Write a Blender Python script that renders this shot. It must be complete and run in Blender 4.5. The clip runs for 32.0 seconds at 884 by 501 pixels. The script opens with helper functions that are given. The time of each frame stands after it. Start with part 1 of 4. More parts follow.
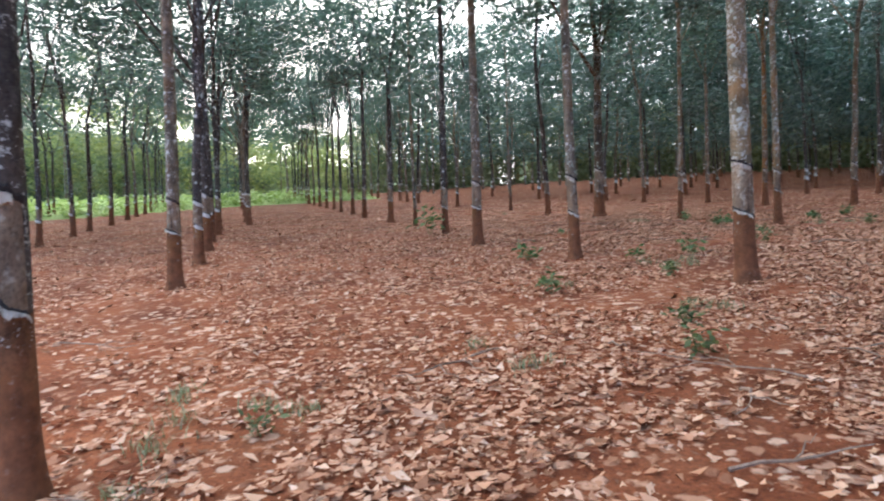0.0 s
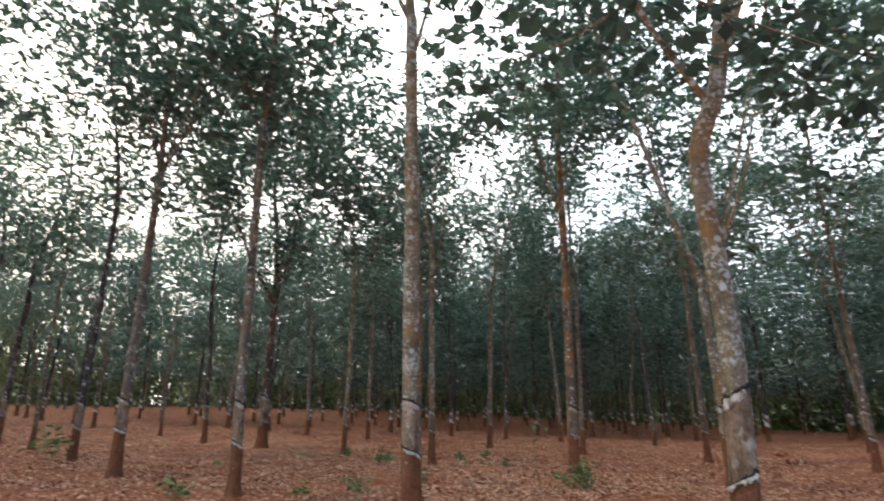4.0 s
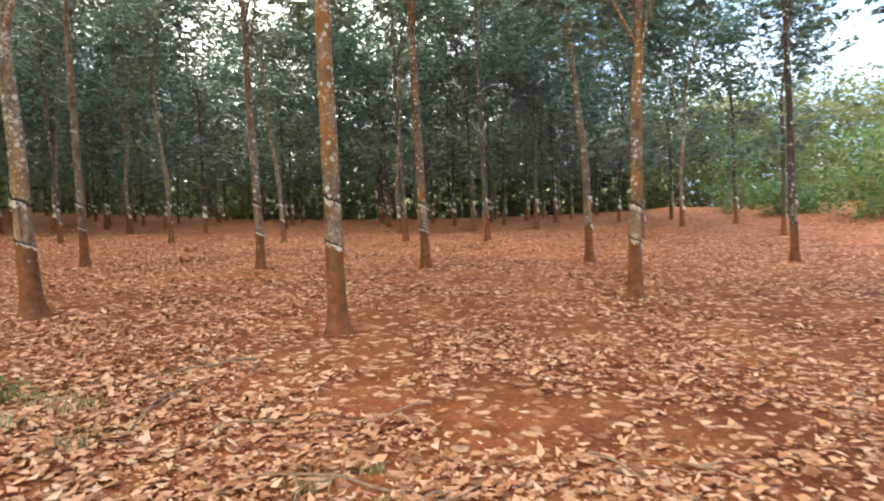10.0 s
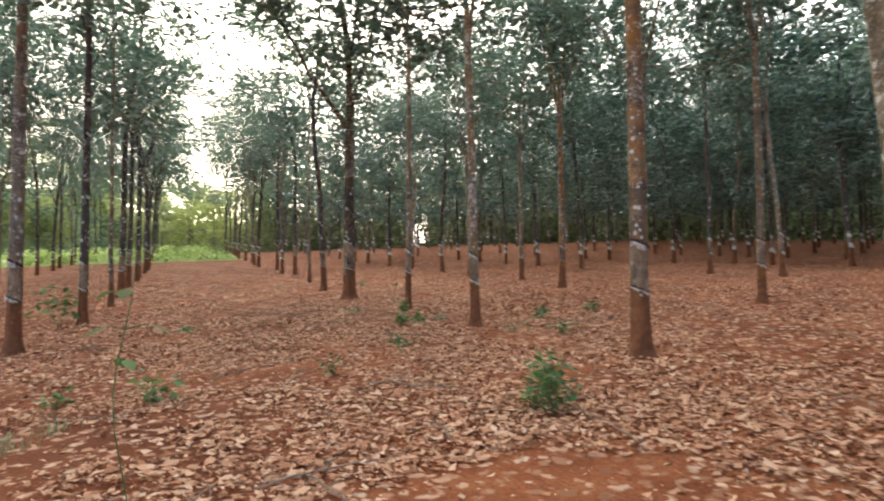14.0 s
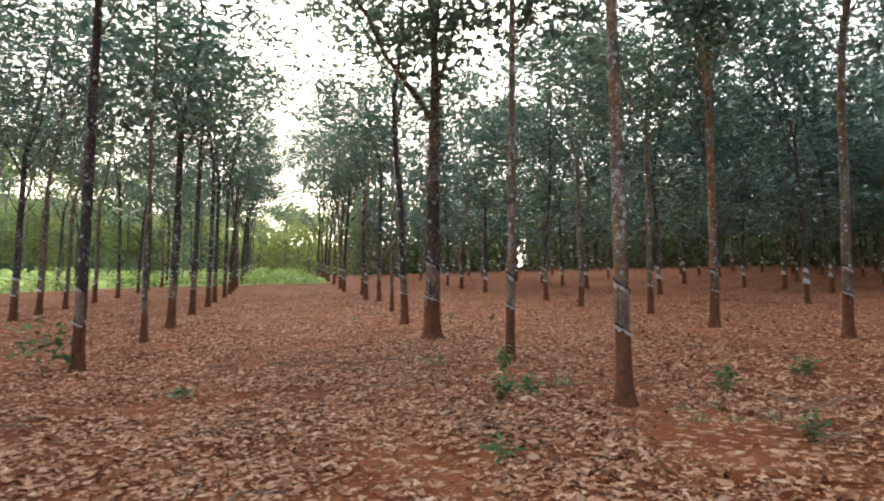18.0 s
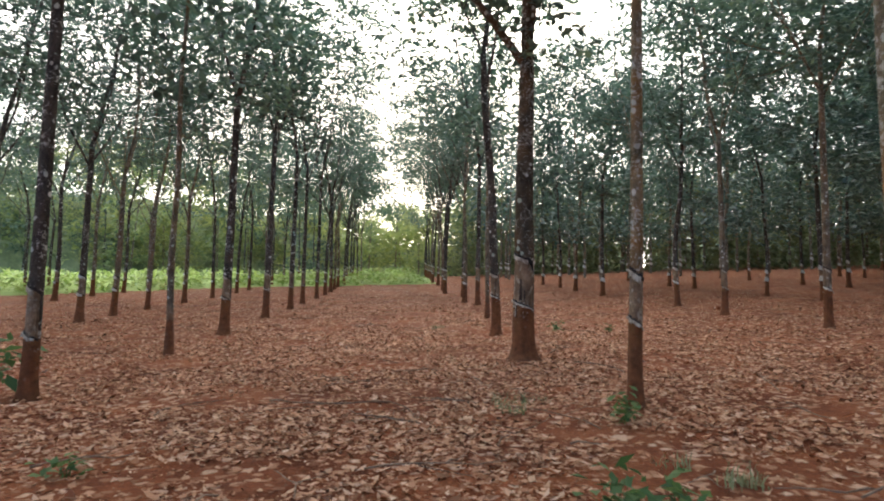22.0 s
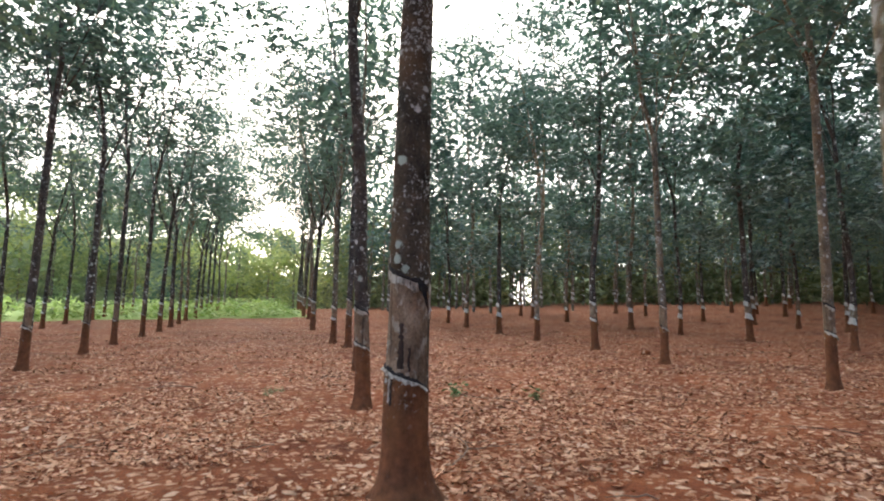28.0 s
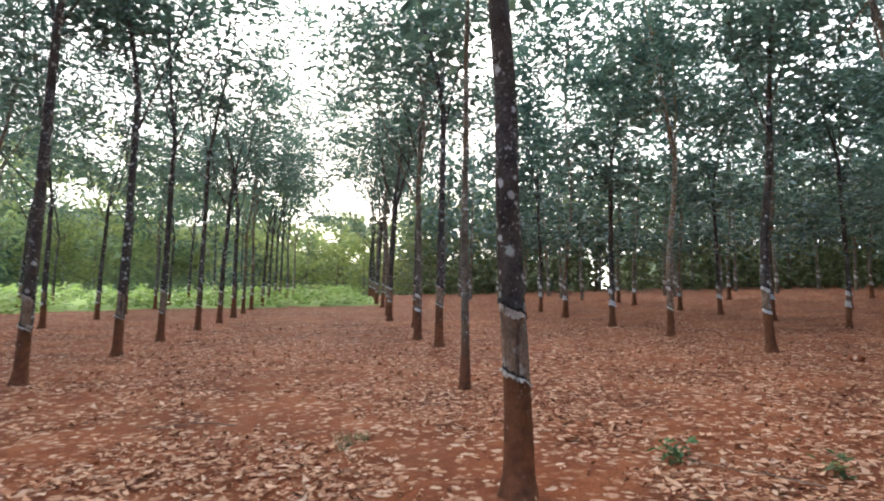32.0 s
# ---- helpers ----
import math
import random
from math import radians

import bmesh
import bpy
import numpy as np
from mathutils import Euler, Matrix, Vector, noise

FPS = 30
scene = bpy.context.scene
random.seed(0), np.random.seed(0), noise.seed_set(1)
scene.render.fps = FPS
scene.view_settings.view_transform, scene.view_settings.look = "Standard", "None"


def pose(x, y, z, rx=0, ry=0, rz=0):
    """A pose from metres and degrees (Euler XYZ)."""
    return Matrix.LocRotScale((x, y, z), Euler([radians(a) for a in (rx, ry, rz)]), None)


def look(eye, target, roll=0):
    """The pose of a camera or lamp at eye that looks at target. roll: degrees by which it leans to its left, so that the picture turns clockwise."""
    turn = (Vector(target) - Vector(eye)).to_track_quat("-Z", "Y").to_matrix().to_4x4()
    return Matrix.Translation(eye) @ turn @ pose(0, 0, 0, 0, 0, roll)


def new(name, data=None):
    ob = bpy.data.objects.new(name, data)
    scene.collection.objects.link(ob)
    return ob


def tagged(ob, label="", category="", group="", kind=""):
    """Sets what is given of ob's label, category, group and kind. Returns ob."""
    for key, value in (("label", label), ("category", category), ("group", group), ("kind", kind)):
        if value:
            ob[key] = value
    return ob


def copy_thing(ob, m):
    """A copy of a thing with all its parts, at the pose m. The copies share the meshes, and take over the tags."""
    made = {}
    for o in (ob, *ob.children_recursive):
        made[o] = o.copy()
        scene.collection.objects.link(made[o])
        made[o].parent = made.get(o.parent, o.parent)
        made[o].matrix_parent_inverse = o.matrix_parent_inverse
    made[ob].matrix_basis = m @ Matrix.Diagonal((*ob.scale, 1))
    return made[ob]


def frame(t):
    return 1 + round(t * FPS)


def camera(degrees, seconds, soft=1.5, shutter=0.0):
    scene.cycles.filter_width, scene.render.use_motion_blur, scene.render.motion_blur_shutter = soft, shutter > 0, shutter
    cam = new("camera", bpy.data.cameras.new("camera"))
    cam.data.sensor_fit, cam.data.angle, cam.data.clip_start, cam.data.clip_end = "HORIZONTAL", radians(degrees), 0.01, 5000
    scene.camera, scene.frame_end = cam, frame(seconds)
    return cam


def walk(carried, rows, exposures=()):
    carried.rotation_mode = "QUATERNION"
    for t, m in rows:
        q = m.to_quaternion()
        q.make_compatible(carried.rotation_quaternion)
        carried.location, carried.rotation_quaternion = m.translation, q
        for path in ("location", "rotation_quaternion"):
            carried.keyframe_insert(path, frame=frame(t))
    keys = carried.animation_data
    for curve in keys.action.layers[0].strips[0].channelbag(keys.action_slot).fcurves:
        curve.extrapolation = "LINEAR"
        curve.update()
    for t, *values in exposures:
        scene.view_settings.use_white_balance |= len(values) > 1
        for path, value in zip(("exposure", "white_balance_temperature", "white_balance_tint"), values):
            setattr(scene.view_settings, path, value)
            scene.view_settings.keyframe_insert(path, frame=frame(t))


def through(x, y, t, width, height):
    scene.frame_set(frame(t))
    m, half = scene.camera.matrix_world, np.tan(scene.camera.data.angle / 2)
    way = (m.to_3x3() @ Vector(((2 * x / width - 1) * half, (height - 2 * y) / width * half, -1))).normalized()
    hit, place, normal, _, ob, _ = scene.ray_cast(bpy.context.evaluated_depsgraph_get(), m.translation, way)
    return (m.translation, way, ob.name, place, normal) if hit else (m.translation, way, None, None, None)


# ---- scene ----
cam = camera(68.57, 32.0, soft=2.0, shutter=0.3)
PATH = [
    (0.0, pose(-0.438, 0.838, 1.545, 88.43, 2.21, 37.06)),
    (0.5, pose(-0.565, 0.953, 1.580, 90.99, 1.93, 31.89)),
    (1.0, pose(-0.648, 0.969, 1.615, 99.36, 0.80, 28.12)),
    (1.5, pose(-0.700, 0.964, 1.618, 105.91, 0.03, 26.24)),
    (2.0, pose(-0.696, 0.970, 1.619, 108.88, -0.64, 24.69)),
    (2.5, pose(-0.713, 0.977, 1.614, 112.74, -1.51, 23.20)),
    (4.5, pose(-0.671, 1.117, 1.553, 105.48, 1.05, -0.31)),
    (5.0, pose(-0.619, 1.119, 1.537, 103.66, 2.23, -9.26)),
    (5.5, pose(-0.441, 1.138, 1.509, 102.59, 2.55, -16.36)),
    (6.0, pose(-0.277, 1.261, 1.520, 99.36, 3.21, -23.86)),
    (6.5, pose(-0.097, 1.532, 1.563, 93.52, 3.55, -32.23)),
    (7.0, pose(0.173, 1.771, 1.531, 89.10, 3.11, -35.29)),
    (7.5, pose(0.488, 2.050, 1.518, 87.70, 2.63, -35.86)),
    (8.0, pose(0.803, 2.440, 1.552, 87.09, 2.06, -36.70)),
    (8.5, pose(1.149, 2.871, 1.621, 87.08, 2.86, -35.09)),
    (9.0, pose(1.449, 3.254, 1.685, 88.44, 2.04, -35.84)),
    (9.5, pose(1.713, 3.647, 1.778, 88.08, 1.78, -37.14)),
    (10.0, pose(2.039, 4.063, 1.795, 88.53, 2.67, -34.40)),
    (10.5, pose(2.195, 4.405, 1.810, 90.59, 2.23, -28.62)),
    (11.0, pose(2.305, 4.827, 1.849, 91.15, 1.56, -20.63)),
    (11.5, pose(2.425, 5.314, 1.842, 91.31, 1.32, -10.61)),
    (12.0, pose(2.468, 5.785, 1.867, 92.00, 0.46, -6.07)),
    (12.5, pose(2.435, 6.155, 1.954, 91.76, 0.86, 1.52)),
    (13.0, pose(2.367, 6.545, 2.021, 92.06, 1.17, 14.56)),
    (13.5, pose(2.180, 6.945, 2.033, 92.93, 1.09, 24.16)),
    (14.0, pose(1.948, 7.317, 2.060, 93.41, 1.01, 31.97)),
    (14.5, pose(1.660, 7.721, 2.103, 93.72, 0.71, 38.01)),
    (15.0, pose(1.335, 8.061, 2.118, 94.92, 0.11, 39.31)),
    (15.5, pose(1.062, 8.363, 2.156, 95.14, 0.43, 41.80)),
    (17.5, pose(-0.102, 10.032, 2.320, 95.61, 1.25, 43.42)),
    (18.0, pose(-0.321, 10.419, 2.323, 95.59, 0.07, 40.40)),
    (18.5, pose(-0.470, 10.806, 2.332, 95.80, 0.73, 38.74)),
    (19.0, pose(-0.644, 11.206, 2.354, 95.75, 0.53, 39.11)),
    (19.5, pose(-0.905, 11.580, 2.363, 96.43, -0.25, 38.50)),
    (20.0, pose(-1.146, 12.006, 2.344, 95.88, 0.35, 40.71)),
    (20.5, pose(-1.349, 12.374, 2.368, 94.64, -0.07, 42.45)),
    (21.0, pose(-1.659, 12.696, 2.411, 95.43, -0.60, 43.67)),
    (21.5, pose(-1.944, 12.943, 2.418, 95.29, -0.43, 48.28)),
    (22.0, pose(-2.229, 13.153, 2.476, 95.65, -0.79, 50.64)),
    (22.5, pose(-2.583, 13.360, 2.496, 96.31, -1.41, 50.06)),
    (23.0, pose(-2.864, 13.593, 2.497, 95.65, -0.83, 50.20)),
    (23.5, pose(-3.099, 13.865, 2.550, 96.35, -0.80, 49.00)),
    (24.0, pose(-3.335, 14.067, 2.541, 96.33, -1.53, 42.58)),
    (24.5, pose(-3.524, 14.333, 2.563, 96.66, -0.68, 37.78)),
    (26.5, pose(-4.563, 15.764, 2.691, 97.02, -0.57, 38.98)),
    (27.0, pose(-4.869, 16.055, 2.746, 97.85, -1.05, 40.36)),
    (27.5, pose(-5.225, 16.326, 2.793, 97.84, -0.98, 39.86)),
    (28.0, pose(-5.587, 16.685, 2.826, 98.61, -0.68, 40.41)),
    (28.5, pose(-5.981, 17.023, 2.868, 98.97, -1.13, 39.91)),
    (29.0, pose(-6.337, 17.332, 2.899, 98.40, -0.73, 40.46)),
    (29.5, pose(-6.714, 17.648, 2.946, 98.32, -0.78, 46.68)),
    (30.0, pose(-7.183, 17.855, 2.954, 98.72, -1.72, 50.13)),
    (30.5, pose(-7.600, 18.076, 3.017, 98.56, -0.29, 51.20)),
    (31.0, pose(-8.096, 18.353, 3.060, 98.46, 0.16, 51.39)),
    (31.5, pose(-8.524, 18.615, 3.080, 97.55, -0.93, 49.51)),
    (32.0, pose(-8.875, 18.910, 3.137, 97.21, -0.77, 46.29)),
]
walk(cam, PATH, ((0.0, 0.94, 5500, 10), (1.0, 0.59, 5700, 10), (2.0, -0.29, 5600, 10), (2.6, -0.51, 5600, 10), (4.5, 0.73, 6300, 10), (6.0, 0.70, 6600, 10), (7.0, 1.19, 7300, 10), (8.0, 1.39, 7300, 10), (9.5, 1.42, 7300, 10), (13.0, 1.24, 6650, 10), (15.0, 0.94, 6450, 10), (18.0, 0.79, 6300, 10), (19.0, 1.01, 6150, 10), (20.0, 1.05, 6000, 10), (21.0, 0.88, 6150, 10), (22.0, 0.61, 6150, 10), (24.0, 0.63, 6050, 10), (28.0, 0.92, 6000, 10), (29.1, 0.52, 5900, 10), (30.0, 0.79, 5950, 10), (31.0, 0.64, 5850, 10), (32.0, 0.86, 5800, 10)))

# world, sun and sky: an overcast evening, brightest towards the end of the lane
def node(nt, kind, **values):
    n = nt.nodes.new(kind)
    for key, value in values.items():
        if key in n.inputs:
            n.inputs[key].default_value = value
    return n


def ramp(nt, src, stops):
    r = nt.nodes.new("ShaderNodeValToRGB")
    els = r.color_ramp.elements
    while len(els) < len(stops):
        els.new(0.5)
    for e, (p, c) in zip(els, stops):
        e.position, e.color = p, (*c, 1)
    nt.links.new(src, r.inputs[0])
    return r.outputs[0]


def mix(nt, fac, a, b, mode="MIX"):
    m = nt.nodes.new("ShaderNodeMix")
    m.data_type, m.blend_type = "RGBA", mode
    for sock, v in ((m.inputs[0], fac), (m.inputs[6], a), (m.inputs[7], b)):
        if isinstance(v, bpy.types.NodeSocket):
            nt.links.new(v, sock)
        elif isinstance(v, tuple):
            sock.default_value = (*v, 1)
        else:
            sock.default_value = v
    return m.outputs[2]


def maths(nt, op, a, b=0.0, clamp=False):
    m = nt.nodes.new("ShaderNodeMath")
    m.operation, m.use_clamp = op, clamp
    for sock, v in ((m.inputs[0], a), (m.inputs[1], b)):
        if isinstance(v, bpy.types.NodeSocket):
            nt.links.new(v, sock)
        else:
            sock.default_value = v
    return m.outputs[0]


SUN_YAW, SUN_HIGH = 53.0, 14.0
world = bpy.data.worlds.new("world")
world.use_nodes = True
scene.world = world
wt = world.node_tree
sky = wt.nodes.new("ShaderNodeTexSky")
sky.sky_type, sky.sun_disc = "NISHITA", False
sky.sun_elevation, sky.sun_rotation = radians(SUN_HIGH), radians(-SUN_YAW)
sky.air_density, sky.dust_density, sky.altitude = 1.0, 3.0, 200
tc = wt.nodes.new("ShaderNodeTexCoord")
dot = wt.nodes.new("ShaderNodeVectorMath")
dot.operation = "DOT_PRODUCT"
dot.inputs[1].default_value = (-math.sin(radians(SUN_YAW)), math.cos(radians(SUN_YAW)), 0.25)
wt.links.new(tc.outputs["Generated"], dot.inputs[0])
cover = node(wt, "ShaderNodeTexNoise", Scale=2.2, Detail=5.0)
closed = maths(wt, "ADD", cover.outputs["Fac"], maths(wt, "MULTIPLY", dot.outputs["Value"], 0.15))
cloud = ramp(wt, closed, [(0.38, (4.0, 7.0, 12.5)), (0.58, (21.0, 21.5, 22.0))])
glow = ramp(wt, maths(wt, "ADD", maths(wt, "MULTIPLY", dot.outputs["Value"], 0.5), 0.5), [(0.0, (0.38, 0.46, 0.58)), (0.30, (0.55, 0.62, 0.72)), (0.52, (0.95, 0.97, 1.0)), (0.8, (1.06, 1.02, 0.98)), (1.0, (1.35, 1.2, 1.0))])
cloud = mix(wt, 1.0, cloud, glow, "MULTIPLY")
bg = wt.nodes["Background"]
wt.links.new(mix(wt, 0.82, sky.outputs[0], cloud), bg.inputs[0])
bg.inputs[1].default_value = 0.13
sun = new("sun", bpy.data.lights.new("sun", "SUN"))
sun.data.energy, sun.data.angle, sun.data.color = 1.5, radians(14), (1.0, 0.93, 0.82)
sun.matrix_world = look((0, 0, 0), (math.sin(radians(SUN_YAW)), -math.cos(radians(SUN_YAW)), -math.tan(radians(SUN_HIGH))))

# ---- materials ----


def material(name, rough=0.9):
    m = bpy.data.materials.new(name)
    m.use_nodes = True
    nt = m.node_tree
    p = nt.nodes["Principled BSDF"]
    p.inputs["Roughness"].default_value = rough
    p.inputs["Specular IOR Level"].default_value = 0.25
    return m, nt, p


def coords(nt, which="Object", scale=(1, 1, 1)):
    tc = nt.nodes.new("ShaderNodeTexCoord")
    mp = nt.nodes.new("ShaderNodeMapping")
    mp.inputs["Scale"].default_value = scale
    nt.links.new(tc.outputs[which], mp.inputs[0])
    return mp.outputs[0]


def noisy(nt, vec, scale, detail=4.0, rough=0.6):
    n = node(nt, "ShaderNodeTexNoise", Scale=scale, Detail=detail, Roughness=rough)
    nt.links.new(vec, n.inputs["Vector"])
    return n.outputs["Fac"]


def relief(nt, p, height, strength, dist):
    b = node(nt, "ShaderNodeBump", Strength=strength, Distance=dist)
    nt.links.new(height, b.inputs["Height"])
    nt.links.new(b.outputs[0], p.inputs["Normal"])


SOIL = [(0.3, (0.19, 0.048, 0.015)), (0.5, (0.35, 0.110, 0.040)), (0.72, (0.47, 0.175, 0.072))]


def soil_material():
    m, nt, p = material("red_soil", 0.95)
    v = coords(nt)
    base = ramp(nt, noisy(nt, v, 1.3, 8.0, 0.65), SOIL)
    fine = ramp(nt, noisy(nt, v, 38.0, 6.0, 0.7), [(0.3, (0.45, 0.45, 0.45)), (0.75, (1.25, 1.2, 1.15))])
    col = mix(nt, 1.0, base, fine, "MULTIPLY")
    col = mix(nt, 1.0, col, ramp(nt, noisy(nt, v, 0.45, 4.0, 0.6), [(0.36, (0.74, 0.69, 0.66)), (0.6, (1.12, 1.07, 1.0))]), "MULTIPLY")
    # small broken litter too fine to lie as single leaves
    cells = nt.nodes.new("ShaderNodeTexVoronoi")
    cells.inputs["Scale"].default_value = 9.0
    warp = node(nt, "ShaderNodeTexNoise", Scale=9.0, Detail=3.0)
    nt.links.new(v, warp.inputs["Vector"])
    wv = nt.nodes.new("ShaderNodeVectorMath")
    wv.operation = "MULTIPLY_ADD"
    nt.links.new(warp.outputs["Color"], wv.inputs[0])
    wv.inputs[1].default_value = (0.16, 0.16, 0.16)
    nt.links.new(v, wv.inputs[2])
    nt.links.new(wv.outputs[0], cells.inputs["Vector"])
    tone = ramp(nt, maths(nt, "FRACT", maths(nt, "MULTIPLY", cells.outputs["Color"], 3.7)),
                [(0.0, (0.32, 0.12, 0.055)), (0.35, (0.54, 0.265, 0.145)), (0.7, (0.68, 0.385, 0.235)), (1.0, (0.76, 0.50, 0.335))])
    hole = ramp(nt, cells.outputs["Distance"], [(0.30, (1, 1, 1)), (0.46, (0, 0, 0))])
    patch = ramp(nt, noisy(nt, v, 0.85, 5.0, 0.62), [(0.28, (0, 0, 0)), (0.44, (1, 1, 1))])
    which = nt.nodes.new("ShaderNodeSeparateColor")
    nt.links.new(cells.outputs["Color"], which.inputs[0])
    some = maths(nt, "LESS_THAN", which.outputs[1], 0.88)
    fac = maths(nt, "MULTIPLY", maths(nt, "MULTIPLY", hole, patch), some)
    nt.links.new(mix(nt, fac, col, tone), p.inputs["Base Color"])
    relief(nt, p, maths(nt, "ADD", maths(nt, "MULTIPLY", fac, 0.35), noisy(nt, v, 24.0, 8.0, 0.7)), 0.7, 0.03)
    return m


def bark_material(name, low, high, spots, spot_size, algae, seed):
    m, nt, p = material(name, 0.92)
    v = coords(nt, "Object", (1, 1, 0.35))
    v0 = coords(nt)
    info = nt.nodes.new("ShaderNodeObjectInfo")
    add = nt.nodes.new("ShaderNodeVectorMath")
    add.operation = "MULTIPLY_ADD"
    nt.links.new(info.outputs["Random"], add.inputs[0])
    add.inputs[1].default_value = (37.0, 11.0, 53.0 + seed)
    nt.links.new(v, add.inputs[2])
    add0 = nt.nodes.new("ShaderNodeVectorMath")
    add0.operation = "MULTIPLY_ADD"
    nt.links.new(info.outputs["Random"], add0.inputs[0])
    add0.inputs[1].default_value = (13.0, 29.0, 41.0 + seed)
    nt.links.new(v0, add0.inputs[2])
    vec, iso = add.outputs[0], add0.outputs[0]
    mid = tuple(0.5 * (a + b) for a, b in zip(low, high))
    col = ramp(nt, noisy(nt, vec, 9.0, 8.0, 0.68), [(0.3, low), (0.5, mid), (0.7, high)])
    col = mix(nt, 1.0, col, ramp(nt, noisy(nt, iso, 48.0, 6.0, 0.75), [(0.32, (0.42, 0.42, 0.42)), (0.52, (1, 1, 1)), (0.72, (1.45, 1.42, 1.36))]), "MULTIPLY")
    col = mix(nt, 1.0, col, ramp(nt, noisy(nt, iso, 5.5, 5.0, 0.6), [(0.35, (0.62, 0.64, 0.62)), (0.65, (1.2, 1.18, 1.12))]), "MULTIPLY")
    col = mix(nt, ramp(nt, noisy(nt, iso, 2.3, 4.0), [(0.45, (0, 0, 0)), (0.62, (algae, algae, algae))]), col, (0.34, 0.155, 0.035))
    # pale crusts of lichen
    cells = nt.nodes.new("ShaderNodeTexVoronoi")
    cells.inputs["Scale"].default_value = 1.0 / spot_size
    nt.links.new(iso, cells.inputs["Vector"])
    sep = nt.nodes.new("ShaderNodeSeparateColor")
    nt.links.new(cells.outputs["Color"], sep.inputs[0])
    dist = maths(nt, "ADD", cells.outputs["Distance"], maths(nt, "MULTIPLY", noisy(nt, iso, 22.0, 6.0, 0.75), 0.85))
    dist = maths(nt, "ADD", dist, maths(nt, "MULTIPLY", sep.outputs[2], 0.32))
    crust = maths(nt, "MULTIPLY", ramp(nt, dist, [(0.76, (1, 1, 1)), (0.86, (0, 0, 0))]), maths(nt, "LESS_THAN", sep.outputs[0], spots))
    pale = ramp(nt, sep.outputs[1], [(0.0, (0.44, 0.42, 0.35)), (0.6, (0.64, 0.62, 0.55)), (1.0, (0.40, 0.46, 0.36))])
    col = mix(nt, crust, col, pale)
    # fine scattered lichen and bare scuffs
    fleck = maths(nt, "ADD", noisy(nt, iso, 34.0, 5.0, 0.7), maths(nt, "MULTIPLY", noisy(nt, iso, 3.4, 3.0), 0.5))
    lim = 0.92 - 0.13 * spots
    col = mix(nt, ramp(nt, fleck, [(lim, (0, 0, 0)), (lim + 0.05, (0.8, 0.8, 0.8))]), col, (0.56, 0.54, 0.46))
    # red soil splashed on the foot of the stem
    xyz = nt.nodes.new("ShaderNodeSeparateXYZ")
    nt.links.new(v0, xyz.inputs[0])
    edge = maths(nt, "ADD", xyz.outputs[2], maths(nt, "MULTIPLY", noisy(nt, iso, 5.0, 5.0), 0.9))
    splash = ramp(nt, maths(nt, "MULTIPLY", edge, 0.5), [(0.42, (0.92, 0.92, 0.92)), (0.66, (0, 0, 0))])
    dirt = ramp(nt, noisy(nt, iso, 12.0, 5.0), [(0.3, (0.12, 0.046, 0.021)), (0.7, (0.28, 0.11, 0.046))])
    nt.links.new(mix(nt, splash, col, dirt), p.inputs["Base Color"])
    relief(nt, p, maths(nt, "ADD", noisy(nt, vec, 26.0, 8.0, 0.75), maths(nt, "MULTIPLY", crust, 0.25)), 0.55, 0.02)
    return m


def mottled(name, stops, scale, rough=0.8, bump=0.4, stretch=(1, 1, 1), island=False):
    m, nt, p = material(name, rough)
    v = coords(nt, "Object", stretch)
    fac = noisy(nt, v, scale, 6.0, 0.65)
    if island:
        g = nt.nodes.new("ShaderNodeNewGeometry")
        fac = maths(nt, "ADD", maths(nt, "MULTIPLY", fac, 0.25), maths(nt, "MULTIPLY", g.outputs["Random Per Island"], 0.75))
    nt.links.new(ramp(nt, fac, stops), p.inputs["Base Color"])
    if bump:
        relief(nt, p, noisy(nt, v, scale * 3.0, 6.0, 0.7), bump, 0.01)
    return m


def leaf_material(name, stops, through, rough=0.5, gloss=0.3):
    m, nt, p = material(name, rough)
    p.inputs["Specular IOR Level"].default_value = gloss
    g = nt.nodes.new("ShaderNodeNewGeometry")
    info = nt.nodes.new("ShaderNodeObjectInfo")
    fac = maths(nt, "ADD", maths(nt, "MULTIPLY", g.outputs["Random Per Island"], 0.72), maths(nt, "MULTIPLY", info.outputs["Random"], 0.28))
    col = ramp(nt, fac, stops)
    nt.links.new(col, p.inputs["Base Color"])
    t = nt.nodes.new("ShaderNodeBsdfTranslucent")
    nt.links.new(mix(nt, 1.0, col, (1.05, 1.15, 0.9), "MULTIPLY"), t.inputs[0])
    ms = nt.nodes.new("ShaderNodeMixShader")
    ms.inputs[0].default_value = through
    nt.links.new(p.outputs[0], ms.inputs[1])
    nt.links.new(t.outputs[0], ms.inputs[2])
    nt.links.new(ms.outputs[0], nt.nodes["Material Output"].inputs[0])
    return m


M_SOIL = soil_material()
M_BARK = [
    bark_material("bark_grey", (0.088, 0.070, 0.050), (0.29, 0.240, 0.178), 0.60, 0.085, 0.25, 1),
    bark_material("bark_orange", (0.10, 0.066, 0.044), (0.30, 0.21, 0.135), 0.72, 0.07, 0.75, 2),
    bark_material("bark_dark", (0.041, 0.035, 0.031), (0.125, 0.107, 0.092), 0.55, 0.10, 0.06, 3),
    bark_material("bark_lichen", (0.11, 0.086, 0.052), (0.34, 0.275, 0.18), 0.90, 0.085, 0.5, 4),
]
M_BUTT = bark_material("stained_butt_bark", (0.085, 0.038, 0.018), (0.27, 0.125, 0.058), 0.14, 0.06, 0.45, 5)
